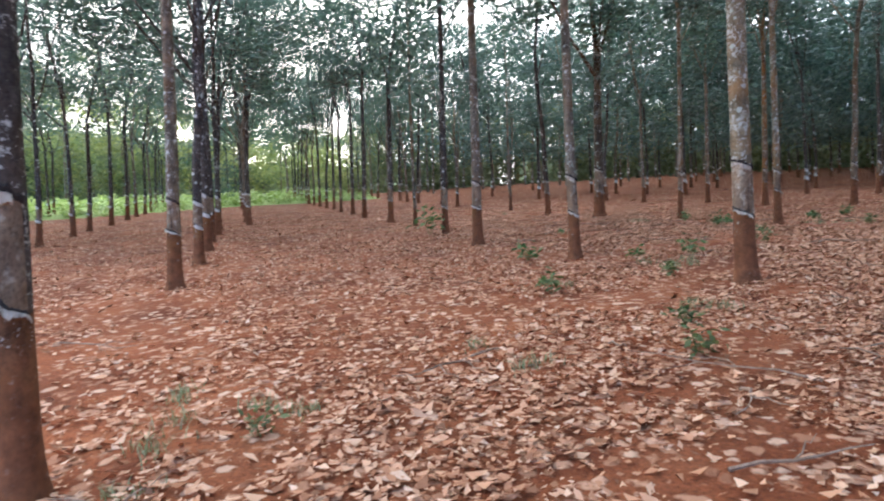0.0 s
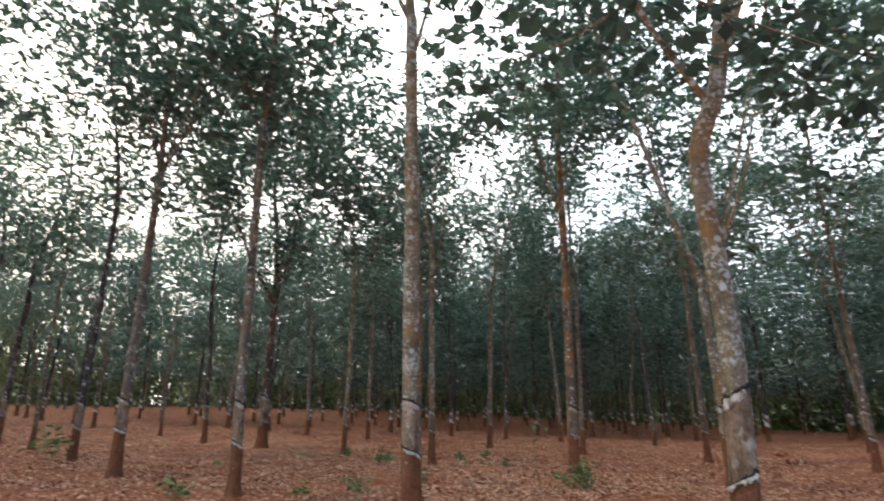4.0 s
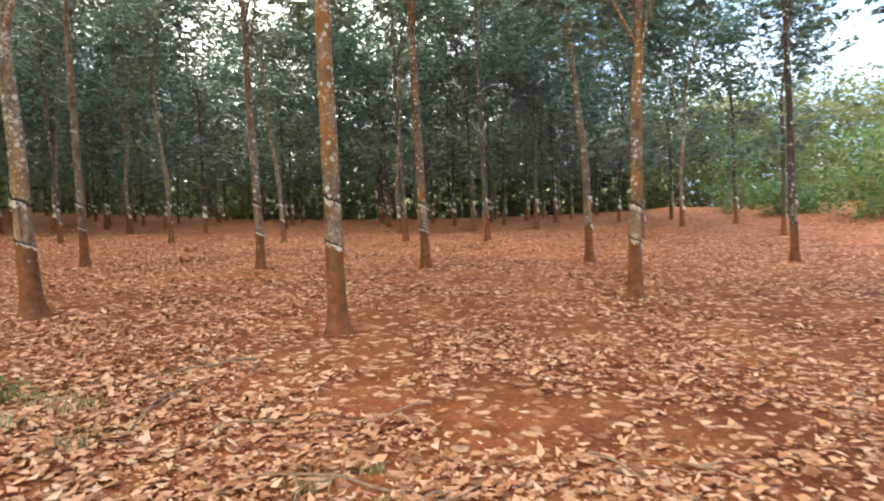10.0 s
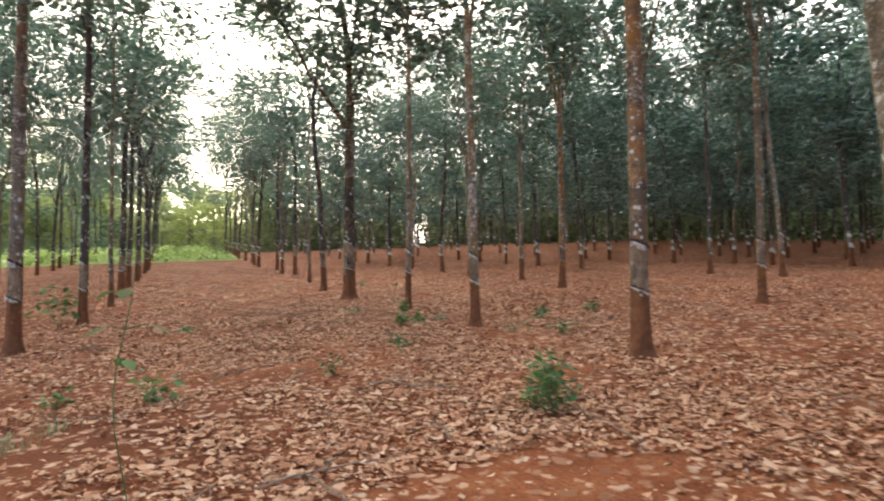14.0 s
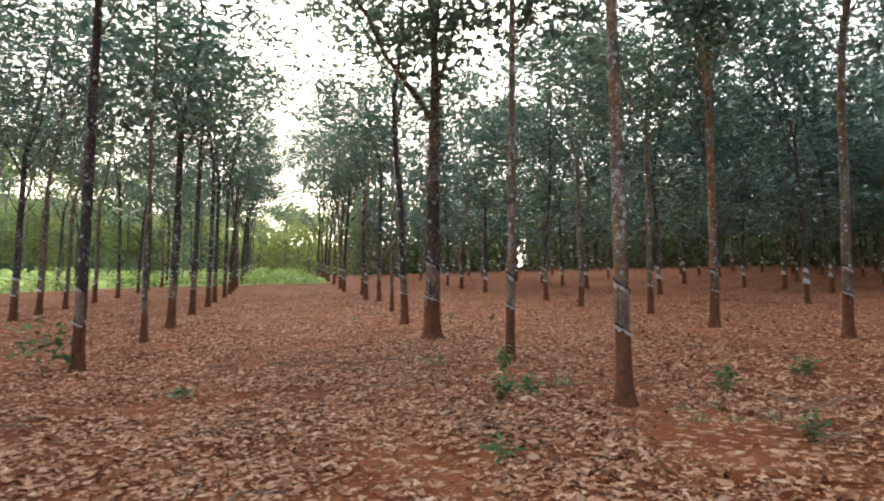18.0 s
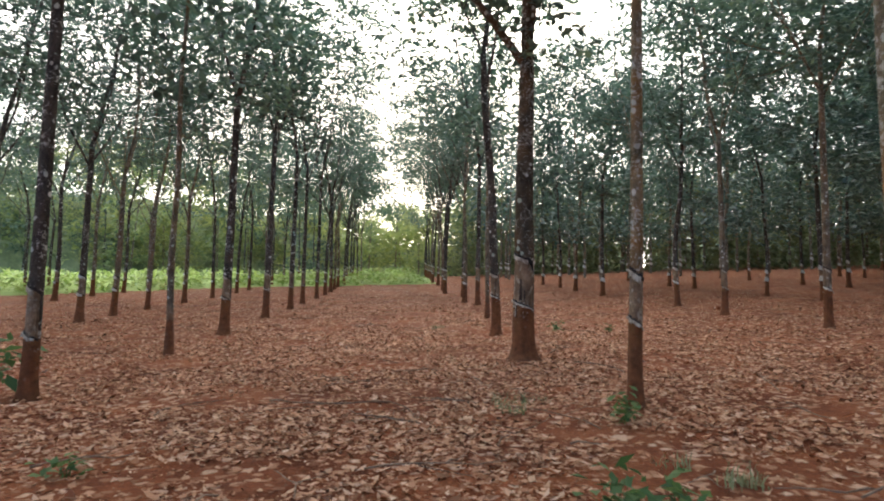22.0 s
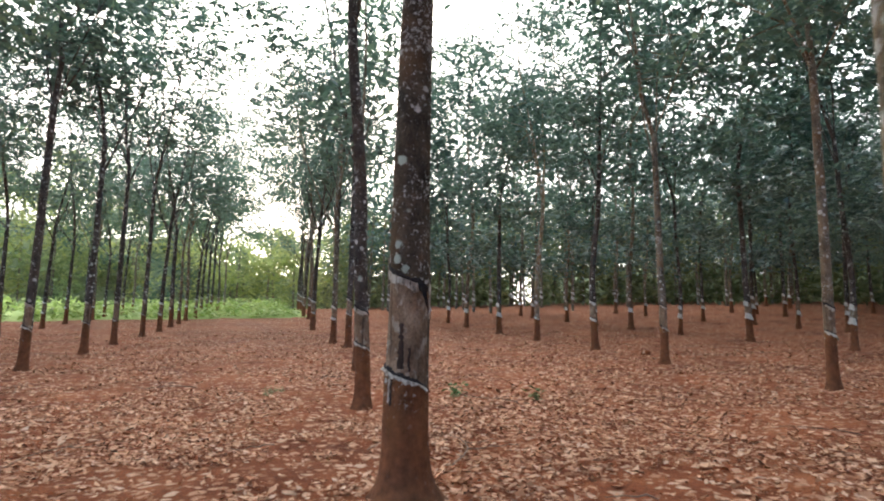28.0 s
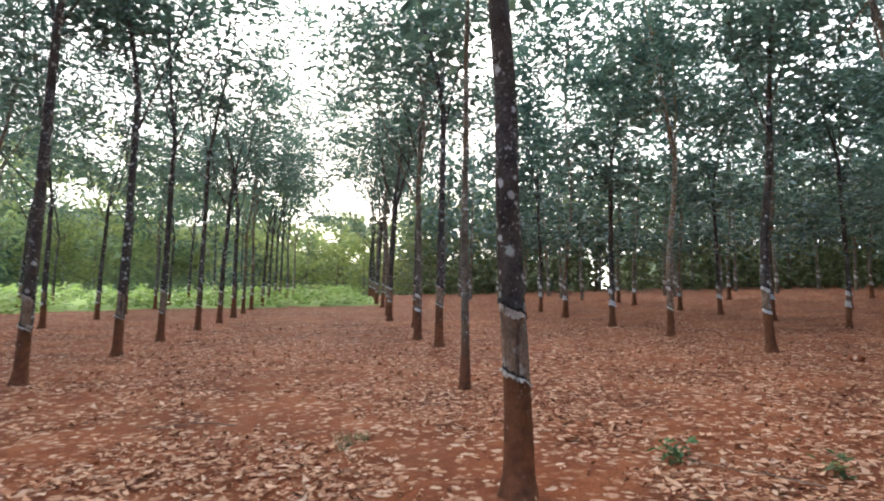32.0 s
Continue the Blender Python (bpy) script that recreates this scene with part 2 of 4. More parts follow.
M_THICK = bark_material("bark_spotted", (0.040, 0.032, 0.023), (0.140, 0.110, 0.078), 0.70, 0.10, 0.18, 6)


def panel_material():
    """Shaved and regrown bark: tan, with grey and whitish patches and brown runs."""
    m, nt, p = material("renewed_bark", 0.85)
    v = coords(nt, "Object", (1, 1, 0.7))
    info = nt.nodes.new("ShaderNodeObjectInfo")
    add = nt.nodes.new("ShaderNodeVectorMath")
    add.operation = "MULTIPLY_ADD"
    nt.links.new(info.outputs["Random"], add.inputs[0])
    add.inputs[1].default_value = (17.0, 31.0, 7.0)
    nt.links.new(v, add.inputs[2])
    vec = add.outputs[0]
    col = ramp(nt, noisy(nt, vec, 9.0, 8.0, 0.7), [(0.28, (0.17, 0.108, 0.064)), (0.5, (0.32, 0.222, 0.140)), (0.74, (0.45, 0.345, 0.235))])
    col = mix(nt, ramp(nt, noisy(nt, vec, 6.0, 4.0), [(0.50, (0, 0, 0)), (0.60, (0.55, 0.55, 0.55))]), col, (0.29, 0.225, 0.165))
    col = mix(nt, ramp(nt, noisy(nt, vec, 13.0, 5.0), [(0.55, (0, 0, 0)), (0.63, (0.9, 0.9, 0.9))]), col, (0.55, 0.49, 0.39))
    runs = nt.nodes.new("ShaderNodeMapping")
    runs.inputs["Scale"].default_value = (9, 9, 0.7)
    nt.links.new(vec, runs.inputs[0])
    col = mix(nt, ramp(nt, noisy(nt, runs.outputs[0], 2.0, 4.0), [(0.56, (0, 0, 0)), (0.66, (0.8, 0.8, 0.8))]), col, (0.075, 0.048, 0.034))
    col = mix(nt, 1.0, col, ramp(nt, noisy(nt, vec, 55.0, 6.0, 0.75), [(0.32, (0.45, 0.44, 0.43)), (0.52, (1, 1, 1)), (0.72, (1.3, 1.28, 1.25))]), "MULTIPLY")
    col = mix(nt, 1.0, col, ramp(nt, noisy(nt, vec, 4.0, 5.0, 0.65), [(0.36, (0.55, 0.52, 0.48)), (0.62, (1.1, 1.08, 1.05))]), "MULTIPLY")
    nt.links.new(col, p.inputs["Base Color"])
    relief(nt, p, noisy(nt, vec, 26.0, 8.0, 0.75), 0.6, 0.015)
    return m


M_PANEL = panel_material()
M_CUT = mottled("cut_groove", [(0.3, (0.012, 0.010, 0.009)), (0.7, (0.05, 0.038, 0.03))], 30.0, 0.7, 0.5)
M_LATEX = mottled("dried_latex", [(0.34, (0.07, 0.055, 0.042)), (0.44, (0.36, 0.30, 0.23)), (0.56, (0.60, 0.53, 0.42)), (0.75, (0.76, 0.69, 0.57))], 34.0, 0.92, 0.8, (1, 1, 0.3))
M_SKIRT = mottled("white_plastic_skirt", [(0.3, (0.32, 0.28, 0.22)), (0.5, (0.63, 0.58, 0.49)), (0.75, (0.78, 0.73, 0.64))], 16.0, 0.6, 0.5, (1, 1, 0.4))
M_SCAR = mottled("dark_scar", [(0.3, (0.03, 0.021, 0.016)), (0.7, (0.10, 0.068, 0.05))], 14.0, 0.9, 0.6, (1, 1, 0.3))
M_LEAF = leaf_material("rubber_leaf", [(0.0, (0.034, 0.064, 0.060)), (0.4, (0.070, 0.120, 0.104)), (0.75, (0.120, 0.184, 0.148)), (1.0, (0.215, 0.278, 0.185))], 0.45, 0.30, 0.85)
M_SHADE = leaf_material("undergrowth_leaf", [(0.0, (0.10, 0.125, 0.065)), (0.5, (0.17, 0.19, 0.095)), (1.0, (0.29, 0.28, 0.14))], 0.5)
M_WEED = leaf_material("weed_leaf", [(0.0, (0.07, 0.14, 0.055)), (0.6, (0.145, 0.25, 0.09)), (1.0, (0.28, 0.36, 0.14))], 0.4)
M_BUSH = leaf_material("bush_leaf", [(0.0, (0.080, 0.120, 0.050)), (0.6, (0.165, 0.205, 0.080)), (1.0, (0.32, 0.325, 0.14))], 0.42)
M_CROP = leaf_material("crop_leaf", [(0.0, (0.19, 0.265, 0.07)), (0.6, (0.36, 0.43, 0.13)), (1.0, (0.60, 0.61, 0.31))], 0.4)
M_FAR = leaf_material("far_tree_leaf", [(0.0, (0.14, 0.175, 0.09)), (0.5, (0.27, 0.30, 0.145)), (1.0, (0.44, 0.44, 0.22))], 0.55)
M_FAR_PALE = leaf_material("pale_far_tree_leaf", [(0.0, (0.22, 0.235, 0.09)), (0.5, (0.38, 0.385, 0.15)), (1.0, (0.54, 0.51, 0.23))], 0.55)
M_FAR_DULL = leaf_material("dull_far_tree_leaf", [(0.0, (0.075, 0.11, 0.08)), (0.5, (0.14, 0.18, 0.125)), (1.0, (0.24, 0.27, 0.17))], 0.5)
M_TUFT = leaf_material("pale_grass", [(0.0, (0.16, 0.20, 0.10)), (0.5, (0.30, 0.34, 0.18)), (1.0, (0.46, 0.44, 0.28))], 0.35)
M_LITTER = mottled("dry_leaf", [(0.10, (0.20, 0.088, 0.042)), (0.30, (0.46, 0.195, 0.092)), (0.54, (0.65, 0.33, 0.18)), (0.78, (0.76, 0.45, 0.27)), (0.95, (0.83, 0.59, 0.42))], 14.0, 0.8, 0.0, island=True)
M_TWIG = mottled("dry_twig", [(0.3, (0.20, 0.115, 0.07)), (0.7, (0.46, 0.32, 0.22))], 20.0, 0.9, 0.4)
M_GRASS = mottled("field_grass", [(0.3, (0.24, 0.32, 0.08)), (0.7, (0.44, 0.50, 0.15))], 0.6, 0.95, 0.5)
M_HILL = mottled("hill_woods", [(0.32, (0.13, 0.16, 0.085)), (0.5, (0.23, 0.255, 0.125)), (0.68, (0.36, 0.37, 0.18))], 0.5, 0.95, 0.9)

# ---- the lie of the land ----
ROW_YAW = 54.5
ALONG = (-math.sin(radians(ROW_YAW)), math.cos(radians(ROW_YAW)))
ACROSS = (ALONG[1], -ALONG[0])


def plan(s, n):
    """A place from its distance along the rows and across them."""
    return s * ALONG[0] + n * ACROSS[0], s * ALONG[1] + n * ACROSS[1]


def rows_of(x, y):
    return x * ALONG[0] + y * ALONG[1], x * ACROSS[0] + y * ACROSS[1]


def slope_z(x, y):
    a, b = x / 20, (y - 14) / 20
    r = math.hypot(a, b)
    k = (1 + (r / 3.4) ** 6) ** (-1 / 6)
    a, b = a * k, b * k
    return (1.2467 - 0.3422 * a + 1.3659 * b + 0.298 * a * a + 0.0204 * a * b - 0.1742 * b * b
            + 0.0115 * a ** 3 - 0.0612 * a * a * b - 0.118 * a * b * b + 0.0951 * b ** 3)


def ground_z(x, y):
    return (slope_z(x, y) + 0.035 * noise.noise((x * 0.55, y * 0.55, 3.1)) + 0.024 * noise.noise((x * 2.1, y * 2.1, 7.7)))


def mesh_object(name, verts, faces, mat, parent=None, label="", smooth=False):
    me = bpy.data.meshes.new(name)
    me.from_pydata(verts, [], faces)
    me.materials.append(mat)
    if smooth:
        me.polygons.foreach_set("use_smooth", [True] * len(me.polygons))
    ob = new(name, me)
    ob.parent = parent
    if label:
        tagged(ob, label)
    return ob


def quads_object(name, v, mat, per=4, parent=None, label=""):
    """Many loose polygons of equal corner count from one array of corners."""
    me = bpy.data.meshes.new(name)
    v = np.asarray(v, dtype=np.float32).reshape(-1, 3)
    n = len(v) // per
    me.vertices.add(len(v))
    me.vertices.foreach_set("co", v.ravel())
    me.loops.add(len(v))
    me.loops.foreach_set("vertex_index", np.arange(len(v), dtype=np.int32))
    me.polygons.add(n)
    me.polygons.foreach_set("loop_start", np.arange(0, n * per, per, dtype=np.int32))
    me.polygons.foreach_set("loop_total", np.full(n, per, dtype=np.int32))
    me.update(calc_edges=True)
    me.materials.append(mat)
    ob = new(name, me)
    ob.parent = parent
    if label:
        tagged(ob, label)
    return ob


def build_ground():
    half = [0.0]
    step = 0.22
    while half[-1] < 900:
        half.append(half[-1] + step)
        if half[-1] > 16:
            step *= 1.09
    line = [-h for h in half[:0:-1]] + half
    xs, ys = [h - 4 for h in line], [h + 12 for h in line]
    n = len(line)
    verts = [(x, y, ground_z(x, y)) for y in ys for x in xs]
    faces = [(j * n + i, j * n + i + 1, (j + 1) * n + i + 1, (j + 1) * n + i) for j in range(n - 1) for i in range(n - 1)]
    ob = mesh_object("ground", verts, faces, M_SOIL, smooth=True)
    tagged(ob, "bare red laterite soil with dry leaf litter", "ground", kind="structure")


build_ground()

# ---- rubber trees ----


def tube(points, radii, sides, shape=None, cap=True):
    """A tube round a line of points; shape(i, angle) scales the radius."""
    verts, faces = [], []
    for i, (p, r) in enumerate(zip(points, radii)):
        a, b = Vector(points[max(i - 1, 0)]), Vector(points[min(i + 1, len(points) - 1)])
        t = (b - a).normalized()
        side = t.cross(Vector((0.02, 1, 0.01))).normalized()
        up = side.cross(t)
        for k in range(sides):
            ang = 2 * math.pi * k / sides
            rr = r * (shape(i, ang) if shape else 1.0)
            verts.append(Vector(p) + side * (rr * math.cos(ang)) + up * (-rr * math.sin(ang)))
    for i in range(len(points) - 1):
        for k in range(sides):
            q = (k + 1) % sides
            faces.append((i * sides + k, i * sides + q, (i + 1) * sides + q, (i + 1) * sides + k))
    if cap:
        faces.append(tuple(range((len(points) - 1) * sides, len(points) * sides)))
    return [tuple(v) for v in verts], faces


def bend_at(bend, z):
    """The sideways place of a stem at the height z."""
    pts = [(0.0, 0.0, 0.0)] + list(bend)
    for (z0, x0, y0), (z1, x1, y1) in zip(pts, pts[1:]):
        if z <= z1:
            f = (z - z0) / max(z1 - z0, 1e-6)
            f = f * f * (3 - 2 * f)
            return x0 + (x1 - x0) * f, y0 + (y1 - y0) * f
    (z0, x0, y0), (z1, x1, y1) = pts[-2] if len(pts) > 1 else pts[0], pts[-1]
    g = min((z - z1), 4) * 0.6 / max(z1 - z0, 0.8)
    return x1 + (x1 - x0) * g, y1 + (y1 - y0) * g


def stem_radius(r, z, top, flare):
    return r * (1 + 0.9 * flare * math.exp(-z / 0.10) + 0.10 * math.exp(-z / 0.5)) * (1 - 0.42 * min(z / top, 1.0))


def limb_line(rng, start, heading, rise, length, steps=7):
    pts, p = [Vector(start)], Vector(start)
    d = Vector((math.cos(heading) * (1 - rise), math.sin(heading) * (1 - rise), rise)).normalized()
    for i in range(steps):
        d = (d + Vector((rng.uniform(-0.16, 0.16), rng.uniform(-0.16, 0.16), 0.10))).normalized()
        p = p + d * (length / steps)
        pts.append(p.copy())
    return pts


def leaf_cloud(rng, centres, per, spread, size, droop=0.35):
    """Folded leaves scattered round the clump centres, four corners each."""
    g = np.random.default_rng(rng.randrange(1 << 30))
    c = np.repeat(np.asarray(centres, dtype=float), per, axis=0)
    n = len(c)
    c = c + g.normal(size=(n, 3)) * np.array([spread, spread, spread * 0.7])
    ang = g.uniform(0, 2 * np.pi, n)
    d = np.stack([np.cos(ang), np.sin(ang), g.normal(-droop, 0.45, n)], 1)
    d /= np.linalg.norm(d, axis=1)[:, None]
    up = np.stack([g.normal(0, 0.4, n), g.normal(0, 0.4, n), np.ones(n)], 1)
    s = np.cross(d, up)
    s /= np.linalg.norm(s, axis=1)[:, None]
    f = np.cross(s, d)
    ln = size * g.uniform(0.65, 1.25, n)[:, None]
    w = ln * g.uniform(0.19, 0.27, n)[:, None]
    lift = ln * g.uniform(0.02, 0.12, n)[:, None]
    out = np.stack([c, c + d * ln * 0.5 + s * w + f * lift, c + d * ln, c + d * ln * 0.5 - s * w + f * lift], 1)
    return out


def sprays(rng, centres, per, spread, size, corners):
    """Leaves in threes on their stalks, gathered into sprays round the centres, three or four corners a leaflet."""
    g = np.random.default_rng(rng.randrange(1 << 30))
    n = len(centres) * per
    off = g.normal(size=(n, 3)) * np.array([spread, spread, spread * 0.62])
    c = np.repeat(np.asarray(centres, dtype=float), per, axis=0) + off
    ang = np.arctan2(off[:, 1], off[:, 0]) + g.normal(0, 0.9, n)
    dip = g.normal(-0.35, 0.4, n)
    c, dip = np.repeat(c, 3, axis=0), np.repeat(dip, 3) + g.normal(0, 0.18, n * 3)
    ang = np.repeat(ang, 3) + np.tile([-0.85, 0.0, 0.85], n) + g.normal(0, 0.15, n * 3)
    d = np.stack([np.cos(ang), np.sin(ang), dip], 1)
    d /= np.linalg.norm(d, axis=1)[:, None]
    up = np.stack([g.normal(0, 0.35, n * 3), g.normal(0, 0.35, n * 3), np.ones(n * 3)], 1)
    s = np.cross(d, up)
    s /= np.linalg.norm(s, axis=1)[:, None]
    f = np.cross(s, d)
    ln = np.repeat(size * g.uniform(0.7, 1.2, n), 3)[:, None]
    w, lift = ln * g.uniform(0.25, 0.33, n * 3)[:, None], ln * g.uniform(0.0, 0.12, n * 3)[:, None]
    a = c + d * ln * 0.12
    if corners == 3:
        return np.stack([a, c + d * ln + s * w + f * lift, c + d * ln * 0.9 - s * w], 1)
    return np.stack([a, c + d * ln * 0.66 + s * w + f * lift, c + d * ln * 1.1, c + d * ln * 0.66 - s * w + f * lift], 1)


def cut_line(r_at, z_mid, face, sign, half, drop, steps=18):
    """The slanting tapping cut: angle, height and radius along it."""
    out = []
    for i in range(steps + 1):
        f = i / steps * 2 - 1
        ang = face + f * half
        z = z_mid - sign * drop * f
        out.append((ang, z, r_at(z)))
    return out


def ribbon(line, bend, rows):
    """A band along a cut; rows: (height offset, radius offset, waviness)."""
    verts, faces = [], []
    m = len(rows)
    for i, (ang, z, r) in enumerate(line):
        for k, (dz, dr, wob) in enumerate(rows):
            q = ang * 2.3
            zz = z + dz + wob * (noise.noise((q, dz * 9, z * 7)) + 0.6 * noise.noise((q * 3.3, dz * 9, z * 5)))
            bx, by = bend_at(bend, zz)
            rr = r + dr + abs(wob) * 0.25 * noise.noise((q * 2.0, dz * 20, 4.0))
            verts.append((bx + math.cos(ang) * rr, by + math.sin(ang) * rr, zz))
    for i in range(len(line) - 1):
        for k in range(m - 1):
            faces.append((i * m + k, (i + 1) * m + k, (i + 1) * m + k + 1, i * m + k + 1))
        faces.append((i * m + m - 1, (i + 1) * m + m - 1, (i + 1) * m, i * m))
    faces.append(tuple(range(m - 1, -1, -1)))
    faces.append(tuple(range((len(line) - 1) * m, len(line) * m)))
    return verts, faces


TREE_LABELS = {
    0: "tapped rubber tree with grey-brown bark and leafy crown",
    1: "tapped rubber tree with orange-stained bark and leafy crown",
    2: "tapped rubber tree with dark bark and leafy crown",
    3: "tapped rubber tree with bark spotted by pale lichen",
}


def rubber_tree(x, y, r, low, high, bend, bark, face, sign, seed, fork=5.0, tall=14.0, near=True, leaves=1.0, limbs=3, flare=0.55, turn=0.0, slant=0.06, marks=(), wide=1.0, lead=None, stout=0.0, fine=0, bare=0.14):
    rng = random.Random(seed)
    sides, steps = (fine and 16 or 26, fine and 20 or 30) if near else (10, 14)
    tree = new("rubber_tree")
    tree.location = (x, y, ground_z(x, y) - 0.02)
    tagged(tree, TREE_LABELS[bark], "tree", "rubber trees in rows")
    mat = M_THICK if r > 0.14 else M_BARK[bark]
    half = 1.55
    zs = [fork * (i / steps) ** 1.35 for i in range(steps + 1)]
    if near:
        zs = sorted(zs + [low + d * 0.022 for d in range(-5, 6)] + ([high + d * 0.022 for d in range(-5, 6)] if high else []))
    k1, k2 = rng.uniform(0, 6), rng.uniform(0, 6)
    r_at = lambda z: stem_radius(r, z, fork * 1.25, flare)

    def swell(z, a):
        """How far the stem departs from a round one at the height z, in the direction a."""
        butt = 0.16 * math.exp(-z / 0.22) * math.sin(3 * a + k1)
        lump = 0.06 * noise.noise((math.cos(a) * 1.4 + k1, math.sin(a) * 1.4 + k2, z * 1.7))
        return 1 + butt + lump

    def opened(z, a):
        """Whether bark has been shaved away here, between the two cuts."""
        f = math.remainder(a - face, 2 * math.pi) / half
        return high and abs(f) < 1 and low - sign * slant * f < z < high - sign * slant * f

    def shape(i, a):
        a += math.pi
        return swell(zs[i], a) * (0.90 if near and opened(zs[i], a) else 1.0)

    v, f = tube([(*bend_at(bend, z), z) for z in zs], [r_at(z) for z in zs], sides, shape)
    trunk = mesh_object("trunk", v, f, mat, tree, smooth=True)
    # unshaved, soil-stained bark below the cut
    trunk.data.materials.append(M_BUTT)
    for poly in trunk.data.polygons:
        c = poly.center
        bx, by = bend_at(bend, c.z)
        off = max(-1.4, min(1.4, math.remainder(math.atan2(c.y - by, c.x - bx) - face, 2 * math.pi) / half))
        if c.z < low - sign * slant * off * (1 if abs(off) <= 1 else (1.4 - abs(off)) / 0.4):
            poly.material_index = 1
    # tapping panel, cuts and dried latex
    fine = fine or (40 if near else 10)
    lo = [(a, z, q * swell(z, a)) for a, z, q in cut_line(r_at, low, face, sign, half, slant, fine)]
    if high:
        hi = [(a, z, q * swell(z, a)) for a, z, q in cut_line(r_at, high, face, sign, half, slant, fine)]
        verts, m = [], (9 if fine > 30 else 5) if near else 3
        for (a0, z0, _), (a1, z1, _) in zip(lo, hi):
            for k in range(m):
                z = z0 + (z1 - z0) * k / (m - 1)
                bx, by = bend_at(bend, z)
                rr = r_at(z) * swell(z, a0) * (0.945 if near else 1.06) * (1 + 0.02 * noise.noise((a0 * 3, z * 9, k1)))
                verts.append((bx + math.cos(a0) * rr, by + math.sin(a0) * rr, z))
        n = len(lo)
        faces = [(i * m + k, (i + 1) * m + k, (i + 1) * m + k + 1, i * m + k + 1) for i in range(n - 1) for k in range(m - 1)]
        mesh_object("tapping_panel", verts, faces, M_PANEL, tree, "smooth pale regrown bark of the panel", True)
        v, f = ribbon(hi, bend, [(-0.008, -0.006, 0.012), (-0.004, 0.006, 0.014), (0.022, 0.008, 0.030), (0.034, -0.004, 0.030)])
        mesh_object("old_cut", v, f, M_CUT, tree, "blackened old tapping cut")
        g2 = rng.uniform(0.030, 0.055) if near and fine > 30 else rng.uniform(0.06, 0.10) if near else rng.uniform(0.10, 0.17)
        a, e = int(fine * rng.uniform(0.05, 0.25)), int(fine * rng.uniform(0.6, 0.95))
        v, f = ribbon(hi[a:e], bend, [(-g2, -0.006, 0.040), (-g2 + 0.004, 0.002 + 0.3 * g2, 0.040), (0.000, 0.011, 0.012), (0.004, -0.002, 0.012)])
        mesh_object("latex_crust", v, f, M_LATEX if near and fine > 30 else M_SKIRT, tree, "flaking white crust of dried latex")
    v, f = ribbon(lo, bend, [(-0.004, -0.010, 0.006), (0.000, 0.005, 0.008), (0.018, 0.002, 0.022), (0.028, -0.012, 0.022)])
    mesh_object("tapping_cut", v, f, M_CUT, tree, "dark slanting tapping cut")
    out, g1 = rng.uniform(0.010, 0.024) if near else 0.05, (rng.uniform(0.018, 0.036) if fine > 30 else rng.uniform(0.045, 0.075)) if near else 0.18
    v, f = ribbon(lo[int(fine * rng.uniform(0.05, 0.35)):int(fine * rng.uniform(0.8, 1.05))], bend, [(-g1, out + 0.004, 0.032), (-g1 + 0.003, out + 0.008, 0.032), (0.004, 0.010, 0.008), (0.000, -0.002, 0.008)])
    mesh_object("rain_guard", v, f, M_LATEX if near and fine > 30 else M_SKIRT, tree, "pale plastic and latex skirt under the cut")
    for name, label, m, line in marks:
        verts = []
        for off, z, wide in line:
            bx, by = bend_at(bend, z)
            for k in range(4):
                ang = face + off + wide * (k / 1.5 - 1) / r
                rr = r_at(z) * swell(z, ang) * (0.975 if low < z < (high or 9) else 1.0) + (0.006 if 0 < k < 3 else -0.006)
                verts.append((bx + math.cos(ang) * rr, by + math.sin(ang) * rr, z))
        n = len(line)
        mesh_object(name, verts, [(i * 4 + k, i * 4 + k + 1, i * 4 + k + 5, i * 4 + k + 4) for i in range(n - 1) for k in range(3)], m, tree, label, True)
    # limbs, twigs and crown
    top = Vector((*bend_at(bend, fork), fork))
    heading, rise = lead if lead else (rng.uniform(0, 6.28), 0.88)
    lines = [limb_line(rng, top - Vector((0, 0, 0.1)), heading, rise, tall - fork - 0.8, 8)]
    for i in range(limbs):
        z = fork * rng.uniform(0.80, 1.0) if i else fork * 0.98
        start = (*bend_at(bend, z), z)
        lines.append(limb_line(rng, start, turn + i * 2.3 + rng.uniform(-0.5, 0.5), 0.57 if stout and not i else rng.uniform(0.64, 0.82) - (wide - 1) * 0.3, (tall - z) * rng.uniform(0.5, 0.85)))
    centres, twig_v, twig_f = [], [], []
    for j, line in enumerate(lines):
        thick = 0.92 if j == 0 else stout if stout and j == 1 else rng.uniform(0.30, 0.5)
        r0 = r_at(fork) * thick
        n = len(line)
        v, f = tube(line, [r0 * (1 - 0.86 * i / (n - 1)) for i in range(n)], 8 if near else 5)
        mesh_object("limb", v, f, mat, tree, smooth=True)
        for i in range(int((10 if j == 0 else 6) * leaves + 0.5)):
            q = rng.uniform(0.42 if stout and j < 2 else bare, 1.0) * (n - 1)
            a, b = line[int(q)], line[min(int(q) + 1, n - 1)]
            p = a.lerp(b, q % 1)
            reach = wide * (1.25 - 0.55 * min(1.0, p.z / tall))
            o = p + Vector((rng.gauss(0, reach), rng.gauss(0, reach), rng.gauss(0.1, 0.6)))
            centres.append(tuple(o))
            if near:
                m = p.lerp(o, 0.5) - Vector((0, 0, 0.08))
                v, f = tube([p, m, o], [0.018, 0.012, 0.005], 3)
                twig_f += [tuple(k + len(twig_v) for k in face_) for face_ in f]
                twig_v += v
